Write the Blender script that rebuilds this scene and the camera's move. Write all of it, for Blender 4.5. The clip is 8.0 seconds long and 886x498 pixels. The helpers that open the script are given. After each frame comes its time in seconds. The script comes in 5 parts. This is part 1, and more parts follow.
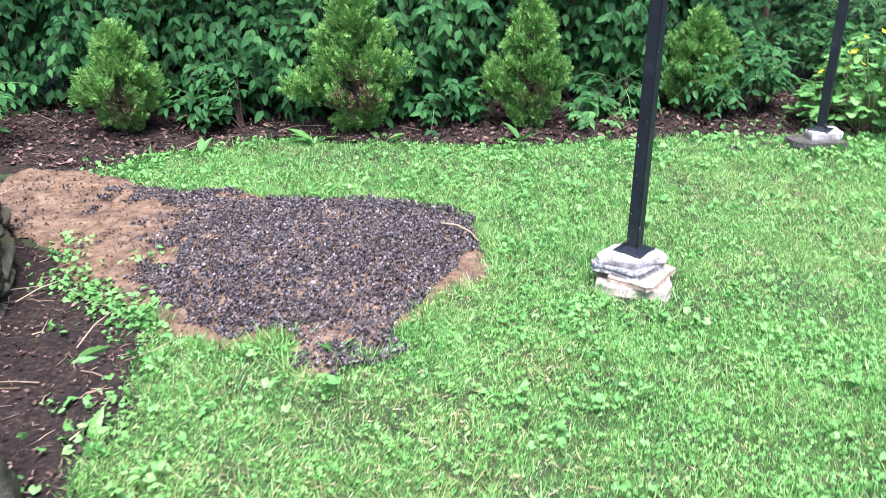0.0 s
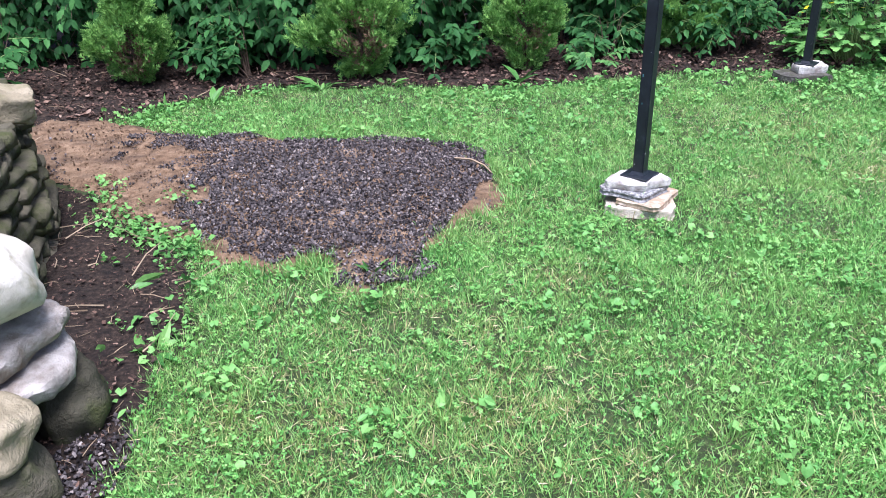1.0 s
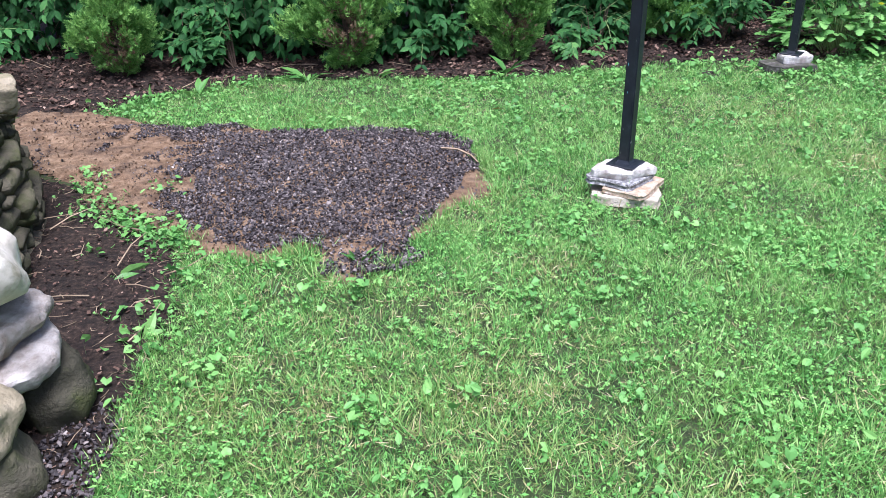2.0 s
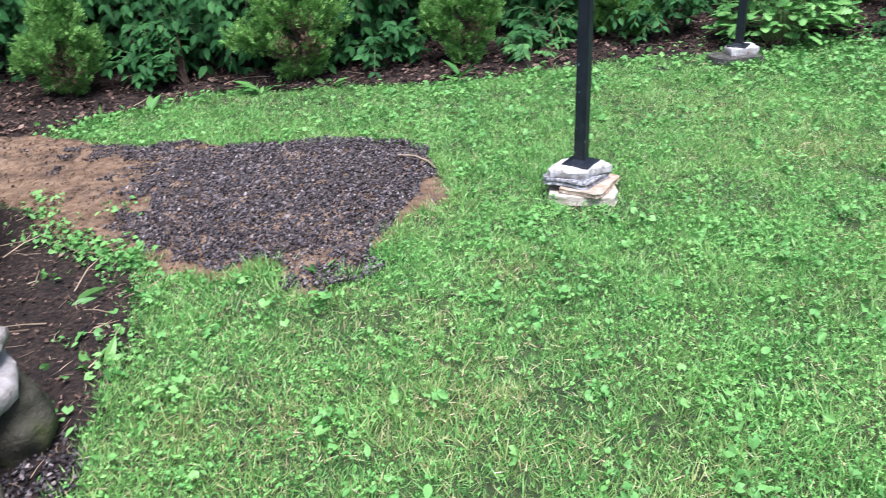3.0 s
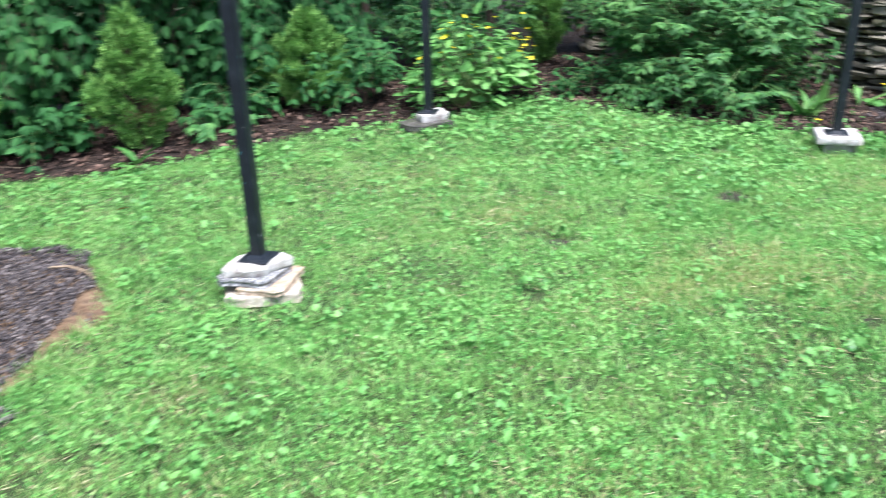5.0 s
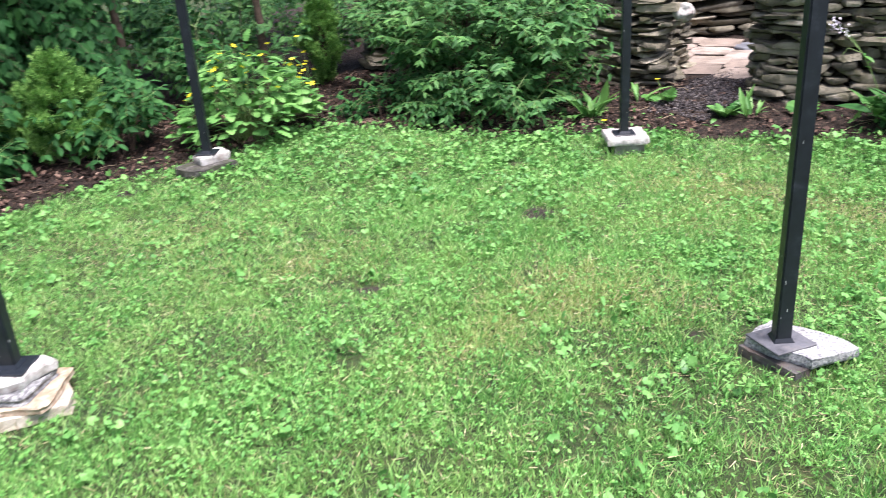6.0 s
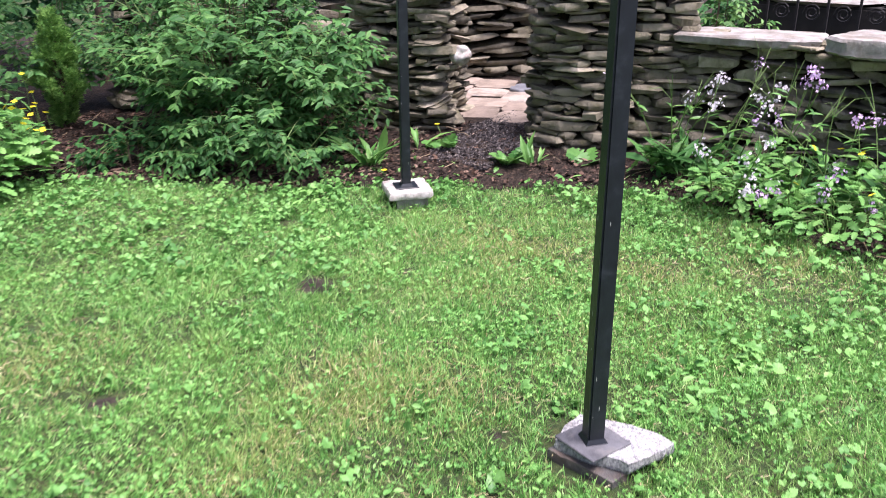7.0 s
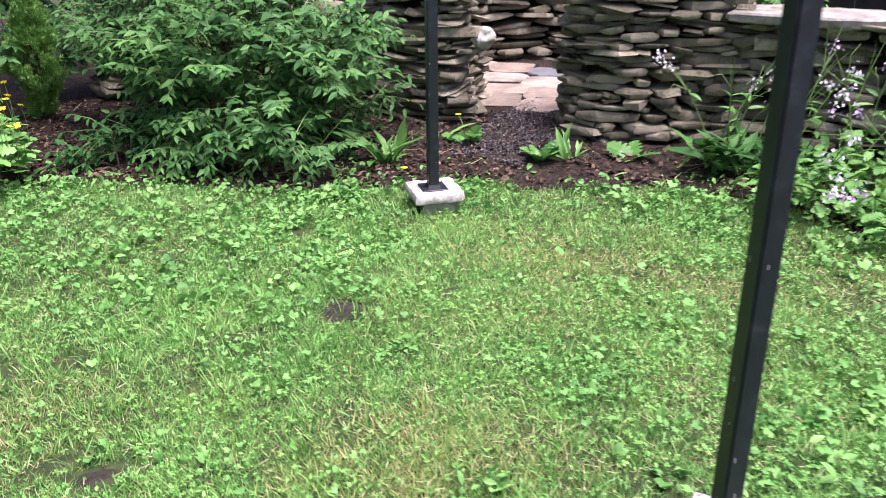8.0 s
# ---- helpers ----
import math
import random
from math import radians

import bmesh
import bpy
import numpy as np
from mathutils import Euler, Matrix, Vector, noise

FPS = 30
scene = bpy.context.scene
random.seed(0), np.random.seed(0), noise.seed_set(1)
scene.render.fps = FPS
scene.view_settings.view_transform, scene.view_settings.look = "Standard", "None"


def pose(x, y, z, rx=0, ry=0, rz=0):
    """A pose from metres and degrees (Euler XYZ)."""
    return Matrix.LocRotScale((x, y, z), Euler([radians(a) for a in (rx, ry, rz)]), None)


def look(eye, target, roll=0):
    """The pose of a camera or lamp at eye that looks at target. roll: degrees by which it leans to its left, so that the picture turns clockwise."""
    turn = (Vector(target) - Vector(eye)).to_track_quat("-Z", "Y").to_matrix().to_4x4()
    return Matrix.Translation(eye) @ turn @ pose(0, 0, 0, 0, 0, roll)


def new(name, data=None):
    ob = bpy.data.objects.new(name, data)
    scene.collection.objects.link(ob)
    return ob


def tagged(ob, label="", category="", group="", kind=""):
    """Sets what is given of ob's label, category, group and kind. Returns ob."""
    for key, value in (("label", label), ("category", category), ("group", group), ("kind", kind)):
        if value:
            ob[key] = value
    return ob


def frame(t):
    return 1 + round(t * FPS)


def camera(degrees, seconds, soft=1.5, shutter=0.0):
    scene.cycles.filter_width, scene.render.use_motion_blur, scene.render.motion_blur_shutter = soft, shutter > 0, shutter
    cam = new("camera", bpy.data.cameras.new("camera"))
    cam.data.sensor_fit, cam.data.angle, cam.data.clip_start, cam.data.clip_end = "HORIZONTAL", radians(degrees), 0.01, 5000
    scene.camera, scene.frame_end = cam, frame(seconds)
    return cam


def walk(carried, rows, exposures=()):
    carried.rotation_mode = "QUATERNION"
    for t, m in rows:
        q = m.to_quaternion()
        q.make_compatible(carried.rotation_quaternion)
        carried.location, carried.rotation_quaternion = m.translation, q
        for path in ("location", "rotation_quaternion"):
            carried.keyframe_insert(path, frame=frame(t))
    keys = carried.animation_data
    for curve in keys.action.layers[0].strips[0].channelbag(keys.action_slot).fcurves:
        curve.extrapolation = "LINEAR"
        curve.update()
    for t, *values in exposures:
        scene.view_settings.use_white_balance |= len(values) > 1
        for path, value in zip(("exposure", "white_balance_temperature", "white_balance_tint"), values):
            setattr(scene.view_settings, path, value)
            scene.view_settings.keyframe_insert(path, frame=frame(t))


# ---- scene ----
cam = camera(55.7, 8.0, soft=0.8, shutter=0.4)
PATH = [
    (0, (-0.007, -0.003, 1.5), (-0.009, 1.838, 0.72), 0.3),
    (0.5, (-0.122, -0.211, 1.494), (-0.092, 1.607, 0.661), -1.6),
    (1, (-0.175, -0.279, 1.485), (-0.136, 1.521, 0.613), -0.9),
    (1.5, (-0.176, -0.294, 1.466), (-0.12, 1.499, 0.582), -0.6),
    (2.8, (-0.148, -0.279, 1.481), (-0.036, 1.51, 0.594), -2.2),
    (3, (-0.149, -0.289, 1.484), (-0.001, 1.5, 0.603), -2.6),
    (3.5, (-0.069, -0.235, 1.488), (0.305, 1.554, 0.674), -1.3),
    (4, (-0.012, -0.158, 1.499), (0.528, 1.623, 0.768), 0.4),
    (4.5, (0.048, -0.068, 1.493), (0.599, 1.703, 0.745), 0.1),
    (5, (0.228, 0.002, 1.488), (0.956, 1.695, 0.712), -1.6),
    (5.2, (0.332, 0.061, 1.491), (1.178, 1.698, 0.713), -2.3),
    (6.3, (0.507, 0.426, 1.517), (1.749, 1.787, 0.74), -3.3),
    (6.5, (0.603, 0.486, 1.513), (1.947, 1.748, 0.738), -2.4),
    (7, (0.854, 0.694, 1.516), (2.346, 1.805, 0.781), -0.3),
    (7.5, (1.021, 0.932, 1.456), (2.537, 2.018, 0.734), 0.2),
    (8, (1.166, 1.221, 1.452), (2.664, 2.293, 0.674), -0.4),
]
walk(cam, [(t, look(eye, target, roll)) for t, eye, target, roll in PATH],
     [(0.0, 1.6, 5700, 24), (0.6, 1.36, 5700, 22), (1.2, 1.05, 5700, 22), (3.0, 1.06, 5700, 20), (3.6, 1.32, 5780, 16), (4.5, 1.32, 5780, 15),
      (5.2, 1.42, 5900, 14), (6.4, 1.24, 6350, 25), (7.2, 1.2, 6350, 28), (8.0, 1.26, 6350, 30)])

# ---- world, sun, exposure ----
world = bpy.data.worlds.new("sky")
scene.world = world
world.use_nodes = True
wn = world.node_tree
sky = wn.nodes.new("ShaderNodeTexSky")
sky.sky_type = "NISHITA"
sky.sun_disc = False
sky.sun_elevation = radians(73)
sky.sun_rotation = radians(173)
sky.dust_density = 4.0
wn.links.new(sky.outputs["Color"], wn.nodes["Background"].inputs["Color"])
wn.nodes["Background"].inputs["Strength"].default_value = 0.105
sun = new("sun", bpy.data.lights.new("sun", "SUN"))
sun.data.energy = 3.6
sun.data.angle = radians(35)
sun.data.color = (1.0, 0.985, 0.96)
sun.matrix_world = look((0.3, -2.6, 8.4), (0, 0, 0))

# ---- tools ----
rng = np.random.default_rng(7)


def vnoise(x, y, scale, seed=0):
    """Smooth value noise between -1 and 1."""
    x, y = np.asarray(x, float) / scale, np.asarray(y, float) / scale
    i, j = np.floor(x), np.floor(y)
    u, v = x - i, y - j
    u, v = u * u * (3 - 2 * u), v * v * (3 - 2 * v)

    def h(a, b):
        s = np.sin(a * 127.1 + b * 311.7 + seed * 74.7) * 43758.5453
        return (s - np.floor(s)) * 2 - 1
    return (h(i, j) * (1 - u) + h(i + 1, j) * u) * (1 - v) + (h(i, j + 1) * (1 - u) + h(i + 1, j + 1) * u) * v


def step(a, b, x):
    t = np.clip((np.asarray(x, float) - a) / (b - a), 0, 1)
    return t * t * (3 - 2 * t)


def gz(x, y):
    """Height of the ground."""
    x, y = np.asarray(x, float), np.asarray(y, float)
    near = step(14, 9, np.hypot(x - 2, y - 2))
    return near * (0.010 * np.sin(1.7 * x + 0.5) * np.cos(1.3 * y) + 0.006 * vnoise(x, y, 0.35, 3)
                   + 0.08 * step(4.7, 5.6, x) + 0.03 * step(5.3, 6.2, y))


def inside(poly, x, y):
    x, y = np.asarray(x, float), np.asarray(y, float)
    hit = np.zeros(x.shape, bool)
    for (ax, ay), (bx, by) in zip(poly, poly[1:] + poly[:1]):
        if ay != by:
            hit ^= ((ay > y) != (by > y)) & (x < (bx - ax) * (y - ay) / (by - ay) + ax)
    return hit


def ragged(poly, x, y, amp=0.05, scale=0.12, seed=0):
    return inside(poly, x + amp * vnoise(x, y, scale, 11 + seed), y + amp * vnoise(x, y, scale, 12 + seed))


def mesh_of(name, verts, faces, smooth=False):
    """A mesh from a vertex array and a list of index arrays (each n x k)."""
    me = bpy.data.meshes.new(name)
    verts = np.asarray(verts, np.float32)
    faces = [np.asarray(f, np.int32) for f in faces if len(f)]
    me.vertices.add(len(verts))
    me.vertices.foreach_set("co", verts.ravel())
    loops = np.concatenate([f.ravel() for f in faces])
    sizes = np.concatenate([np.full(len(f), f.shape[1], np.int32) for f in faces])
    me.loops.add(len(loops))
    me.loops.foreach_set("vertex_index", loops)
    me.polygons.add(len(sizes))
    me.polygons.foreach_set("loop_start", np.concatenate([[0], np.cumsum(sizes)[:-1]]).astype(np.int32))
    me.polygons.foreach_set("use_smooth", np.full(len(sizes), smooth, bool))
    me.update(calc_edges=True)
    return me


def unit(v):
    return v / np.maximum(np.linalg.norm(v, axis=-1, keepdims=True), 1e-9)


def frames(axis, up):
    """Turns whose y runs along axis and whose z lies near up."""
    y = unit(np.asarray(axis, float))
    x = np.cross(y, np.broadcast_to(up, y.shape))
    x = np.where(np.linalg.norm(x, axis=1, keepdims=True) < 1e-4, np.cross(y, [1.0, 0.0, 0.1]), x)
    x = unit(x)
    return np.stack([x, y, np.cross(x, y)], axis=2)


def strew(shape, places, turns, sizes):
    """Copies of one small shape (verts, [faces]) in one pair of arrays."""
    sv, sf = shape
    sizes = np.asarray(sizes, float)
    sizes = sizes[:, None] * np.ones(3) if sizes.ndim == 1 else sizes
    v = np.einsum("nij,nkj->nki", turns, sv[None] * sizes[:, None, :]) + np.asarray(places)[:, None, :]
    off = (np.arange(len(places)) * len(sv))[:, None, None]
    return v.reshape(-1, 3), [(np.asarray(f)[None] + off).reshape(-1, len(f[0])) for f in sf]


def join(*soups):
    vs, fs, n = [], [], 0
    for v, f in soups:
        vs.append(v)
        fs += [q + n for q in f]
        n += len(v)
    return np.concatenate(vs), fs


def part(name, data, mat, parent=None, label="", smooth=False):
    """Links a bmesh, a mesh or (verts, faces) as one mesh object."""
    if isinstance(data, bmesh.types.BMesh):
        me = bpy.data.meshes.new(name)
        data.to_mesh(me)
        data.free()
        if smooth:
            me.polygons.foreach_set("use_smooth", np.ones(len(me.polygons), bool))
    elif isinstance(data, tuple):
        me = mesh_of(name, data[0], data[1], smooth)
    else:
        me = data
    if mat and not me.materials:
        me.materials.append(mat)
    ob = new(name, me)
    if parent:
        ob.parent = parent
    return tagged(ob, label)


def empty(name, m, label, category, group="", kind=""):
    ob = new(name)
    ob.empty_display_size = 0.05
    ob.matrix_world = m
    return tagged(ob, label, category, group, kind)


# ---- materials ----
def material(name, stops, scale=8.0, rough=0.8, bump=0.3, bscale=60.0, by="", share=0.6, through_=0.0,
             stain=None, sscale=1.5, samount=0.5, spec=0.3, metal=0.0, detail=6.0, dist=0.004):
    m = bpy.data.materials.new(name)
    m.use_nodes = True
    nt = m.node_tree
    b = nt.nodes["Principled BSDF"]
    geo = nt.nodes.new("ShaderNodeNewGeometry")
    info = nt.nodes.new("ShaderNodeObjectInfo") if by == "object" else None
    pos = geo.outputs["Position"]
    if info:
        shift = nt.nodes.new("ShaderNodeVectorMath")
        shift.operation = "MULTIPLY_ADD"
        nt.links.new(info.outputs["Random"], shift.inputs[0])
        shift.inputs[1].default_value = (13.0, 7.0, 9.0)
        nt.links.new(pos, shift.inputs[2])
        pos = shift.outputs[0]

    def noise_at(s, d=detail, r=0.6):
        n = nt.nodes.new("ShaderNodeTexNoise")
        n.inputs["Scale"].default_value, n.inputs["Detail"].default_value, n.inputs["Roughness"].default_value = s, d, r
        nt.links.new(pos, n.inputs["Vector"])
        return n.outputs["Fac"]
    fac = noise_at(scale)
    spread = nt.nodes.new("ShaderNodeMapRange")
    spread.inputs["From Min"].default_value, spread.inputs["From Max"].default_value = 0.3, 0.7
    nt.links.new(fac, spread.inputs["Value"])
    fac = spread.outputs["Result"]
    if by:
        mixer = nt.nodes.new("ShaderNodeMix")
        mixer.inputs["Factor"].default_value = share
        nt.links.new(fac, mixer.inputs["A"])
        nt.links.new(info.outputs["Random"] if info else geo.outputs["Random Per Island"], mixer.inputs["B"])
        fac = mixer.outputs["Result"]
    ramp = nt.nodes.new("ShaderNodeValToRGB")
    while len(ramp.color_ramp.elements) < len(stops):
        ramp.color_ramp.elements.new(0.5)
    for e, (p, c) in zip(ramp.color_ramp.elements, stops):
        e.position, e.color = p, (*c, 1)
    nt.links.new(fac, ramp.inputs["Fac"])
    col = ramp.outputs["Color"]
    if stain:
        blot = nt.nodes.new("ShaderNodeMapRange")
        blot.inputs["From Min"].default_value, blot.inputs["From Max"].default_value = 0.48, 0.66
        blot.inputs["To Max"].default_value = samount
        nt.links.new(noise_at(sscale, 5.0, 0.65), blot.inputs["Value"])
        mx = nt.nodes.new("ShaderNodeMix")
        mx.data_type = "RGBA"
        nt.links.new(blot.outputs["Result"], mx.inputs["Factor"])
        nt.links.new(col, mx.inputs["A"])
        mx.inputs["B"].default_value = (*stain, 1)
        col = mx.outputs["Result"]
    nt.links.new(col, b.inputs["Base Color"])
    b.inputs["Roughness"].default_value = rough
    b.inputs["Specular IOR Level"].default_value = spec
    b.inputs["Metallic"].default_value = metal
    if bump:
        bp = nt.nodes.new("ShaderNodeBump")
        bp.inputs["Strength"].default_value, bp.inputs["Distance"].default_value = bump, dist
        nt.links.new(noise_at(bscale, 5.0, 0.7), bp.inputs["Height"])
        nt.links.new(bp.outputs["Normal"], b.inputs["Normal"])
    if through_:
        tr = nt.nodes.new("ShaderNodeBsdfTranslucent")
        nt.links.new(col, tr.inputs["Color"])
        ms = nt.nodes.new("ShaderNodeMixShader")
        ms.inputs["Fac"].default_value = through_
        nt.links.new(b.outputs["BSDF"], ms.inputs[1])
        nt.links.new(tr.outputs["BSDF"], ms.inputs[2])
        nt.links.new(ms.outputs["Shader"], nt.nodes["Material Output"].inputs["Surface"])
    return m


M_SOIL = material("turf", [(0.0, (0.014, 0.024, 0.009)), (0.5, (0.034, 0.056, 0.018)), (1.0, (0.075, 0.092, 0.032))], 22, 0.95, 0.9, 90, stain=(0.055, 0.046, 0.022), sscale=4, samount=0.45, dist=0.012)
M_MULCH = material("mulch", [(0.0, (0.01, 0.008, 0.006)), (0.4, (0.028, 0.019, 0.014)), (0.75, (0.06, 0.04, 0.028)), (1.0, (0.12, 0.082, 0.06))], 55, 0.95, 1.0, 90, stain=(0.014, 0.011, 0.01), sscale=9, samount=0.7, dist=0.025)
M_CHIP = material("bark_chip", [(0.0, (0.018, 0.011, 0.009)), (0.45, (0.055, 0.032, 0.023)), (0.78, (0.135, 0.08, 0.057)), (0.92, (0.24, 0.16, 0.12)), (1.0, (0.42, 0.33, 0.25))], 20, 0.8, 0.4, 120, by="island", share=0.85)
M_SAND = material("sand", [(0.0, (0.1, 0.061, 0.036)), (0.45, (0.23, 0.147, 0.086)), (1.0, (0.36, 0.252, 0.16))], 16, 0.95, 1.0, 55, stain=(0.1, 0.068, 0.048), sscale=7, samount=0.75, dist=0.03)
M_GRAVEL = material("gravel", [(0.0, (0.018, 0.0155, 0.016)), (0.5, (0.06, 0.051, 0.051)), (0.8, (0.13, 0.11, 0.106)), (0.93, (0.25, 0.215, 0.195)), (1.0, (0.5, 0.46, 0.42))], 40, 0.6, 0.4, 200, by="island", share=0.9, spec=0.35)
M_GRASS = material("grass", [(0.0, (0.035, 0.125, 0.028)), (0.3, (0.115, 0.33, 0.07)), (0.6, (0.26, 0.55, 0.145)), (0.85, (0.47, 0.7, 0.25)), (1.0, (0.7, 0.74, 0.42))], 3.2, 0.42, 0, 60, by="island", share=0.7, through_=0.32, stain=(0.36, 0.47, 0.14), sscale=2.2, samount=0.35, spec=0.42)
M_CLOVER = material("clover", [(0.0, (0.045, 0.175, 0.035)), (0.5, (0.145, 0.39, 0.082)), (1.0, (0.34, 0.6, 0.165))], 3, 0.5, 0, 60, by="island", share=0.6, through_=0.26, spec=0.3)
M_HEDGE = material("hedge_leaf", [(0.0, (0.012, 0.054, 0.016)), (0.55, (0.035, 0.128, 0.034)), (1.0, (0.088, 0.245, 0.062))], 1.6, 0.6, 0.2, 90, by="island", share=0.6, through_=0.2, spec=0.13)
M_BUSH = material("bush_leaf", [(0.0, (0.024, 0.092, 0.027)), (0.5, (0.062, 0.185, 0.049)), (1.0, (0.15, 0.33, 0.088))], 2.2, 0.5, 0.2, 90, by="island", share=0.55, through_=0.25, spec=0.2)
M_WEED = material("weed_leaf", [(0.0, (0.035, 0.14, 0.03)), (0.5, (0.1, 0.26, 0.058)), (1.0, (0.23, 0.42, 0.115))], 4, 0.42, 0.2, 90, by="island", share=0.7, through_=0.22, spec=0.35)
M_ARBOR = material("arborvitae_spray", [(0.0, (0.055, 0.16, 0.034)), (0.5, (0.15, 0.335, 0.072)), (1.0, (0.33, 0.55, 0.14))], 7, 0.6, 0, 60, by="island", share=0.6, through_=0.22, spec=0.2)
M_DEAD = material("dead_spray", [(0.0, (0.08, 0.055, 0.035)), (1.0, (0.3, 0.2, 0.12))], 9, 0.9, 0, 60, by="island")
M_BARK = material("bark", [(0.0, (0.05, 0.035, 0.025)), (1.0, (0.17, 0.12, 0.085))], 25, 0.9, 0.6, 90)
M_STEM = material("green_stem", [(0.0, (0.08, 0.15, 0.04)), (1.0, (0.2, 0.3, 0.1))], 12, 0.6, 0, 60)
M_STONE = material("wall_stone", [(0.0, (0.055, 0.051, 0.042)), (0.25, (0.14, 0.128, 0.098)), (0.5, (0.24, 0.215, 0.16)), (0.75, (0.345, 0.31, 0.23)), (0.9, (0.45, 0.4, 0.31)), (1.0, (0.63, 0.57, 0.48))], 11, 0.9, 1.0, 40, by="object", share=0.72, stain=(0.09, 0.088, 0.04), sscale=6, samount=0.75, spec=0.2, dist=0.02)
M_CORE = material("wall_core", [(0.0, (0.012, 0.011, 0.01)), (1.0, (0.03, 0.027, 0.024))], 9, 0.95, 0.8, 40)
M_FIELD = material("field_stone", [(0.0, (0.034, 0.033, 0.022)), (0.45, (0.084, 0.078, 0.053)), (1.0, (0.2, 0.175, 0.12))], 8, 0.88, 1.0, 34, by="object", share=0.65, stain=(0.058, 0.07, 0.02), sscale=6, samount=0.8, spec=0.2, dist=0.02)
M_WHITE = material("pale_boulder", [(0.0, (0.5, 0.455, 0.37)), (1.0, (0.74, 0.7, 0.62))], 9, 0.88, 0.5, 60, stain=(0.17, 0.155, 0.075), sscale=6, samount=0.75, dist=0.008, spec=0.2)
M_FLATSTONE = material("grey_slab", [(0.0, (0.16, 0.148, 0.135)), (0.5, (0.29, 0.275, 0.257)), (1.0, (0.43, 0.41, 0.385))], 7, 0.85, 0.8, 45, stain=(0.15, 0.12, 0.085), sscale=6, samount=0.7, dist=0.01)
M_LIMEW = material("white_slab", [(0.0, (0.34, 0.32, 0.29)), (0.5, (0.56, 0.54, 0.5)), (1.0, (0.68, 0.66, 0.63))], 30, 0.9, 1.0, 80, stain=(0.24, 0.16, 0.14), sscale=14, samount=0.6, dist=0.01)
M_LICHEN = material("lichen_slab", [(0.0, (0.05, 0.05, 0.05)), (0.5, (0.25, 0.25, 0.25)), (1.0, (0.6, 0.6, 0.58))], 90, 0.9, 0.9, 110, stain=(0.08, 0.08, 0.085), sscale=35, samount=0.8, dist=0.006)
M_TAN = material("tan_slab", [(0.0, (0.3, 0.21, 0.13)), (0.5, (0.47, 0.38, 0.28)), (1.0, (0.64, 0.57, 0.48))], 28, 0.9, 1.0, 80, stain=(0.24, 0.12, 0.06), sscale=16, samount=0.6, dist=0.01)
M_CREAM = material("cream_slab", [(0.0, (0.36, 0.3, 0.22)), (0.5, (0.54, 0.48, 0.38)), (1.0, (0.66, 0.62, 0.54))], 28, 0.9, 1.0, 80, stain=(0.3, 0.21, 0.13), sscale=14, samount=0.6, dist=0.01)
M_GRANITE = material("granite_slab", [(0.0, (0.07, 0.07, 0.08)), (0.35, (0.27, 0.27, 0.28)), (0.65, (0.46, 0.46, 0.455)), (1.0, (0.6, 0.59, 0.57))], 110, 0.85, 0.9, 120, stain=(0.2, 0.18, 0.17), sscale=16, samount=0.5, dist=0.008)
M_SLATE = material("slate_slab", [(0.0, (0.035, 0.035, 0.037)), (0.6, (0.085, 0.082, 0.08)), (1.0, (0.17, 0.15, 0.13))], 14, 0.85, 0.8, 60, stain=(0.12, 0.075, 0.05), sscale=9, dist=0.008)
M_DARKSLAB = material("dark_slab", [(0.0, (0.03, 0.03, 0.028)), (0.6, (0.075, 0.07, 0.062)), (1.0, (0.2, 0.19, 0.18))], 30, 0.9, 0.8, 60, stain=(0.05, 0.06, 0.025), sscale=8, dist=0.008)
M_PAVE = material("flagstone", [(0.0, (0.15, 0.12, 0.1)), (0.45, (0.27, 0.215, 0.175)), (0.8, (0.36, 0.3, 0.255)), (1.0, (0.2, 0.19, 0.19))], 9, 0.85, 0.8, 50, by="object", share=0.6, stain=(0.1, 0.08, 0.06), sscale=5, samount=0.7, dist=0.008)
M_BLUESTONE = material("bluestone", [(0.0, (0.09, 0.095, 0.11)), (1.0, (0.17, 0.175, 0.19))], 9, 0.8, 0.5, 60, dist=0.005)
M_BLACK = material("black_paint", [(0.0, (0.007, 0.009, 0.013)), (0.7, (0.012, 0.016, 0.022)), (1.0, (0.025, 0.03, 0.039))], 18, 0.42, 0.25, 240,
                   spec=0.45, dist=0.002)
M_SCRATCH = material("worn_paint", [(0.0, (0.25, 0.28, 0.27)), (1.0, (0.6, 0.62, 0.6))], 40, 0.7, 0, 60)
M_TEAL = material("teal_paint", [(0.0, (0.08, 0.3, 0.36)), (1.0, (0.16, 0.45, 0.5))], 40, 0.7, 0, 60)
M_IRON = material("wrought_iron", [(0.0, (0.012, 0.011, 0.011)), (1.0, (0.03, 0.027, 0.025))], 30, 0.6, 0.3, 150, spec=0.4)
M_DARKWOOD = material("dark_stone", [(0.0, (0.02, 0.018, 0.017)), (1.0, (0.06, 0.052, 0.046))], 9, 0.85, 0.5, 50, by="object")
M_YELLOW = material("yellow_petal", [(0.0, (0.84, 0.66, 0.01)), (1.0, (0.9, 0.8, 0.05))], 20, 0.6, 0, 60, by="island", through_=0.25)
M_LILAC = material("lilac_petal", [(0.0, (0.52, 0.3, 0.62)), (0.6, (0.66, 0.47, 0.74)), (1.0, (0.8, 0.68, 0.84))], 20, 0.6, 0, 60, by="island", through_=0.25)
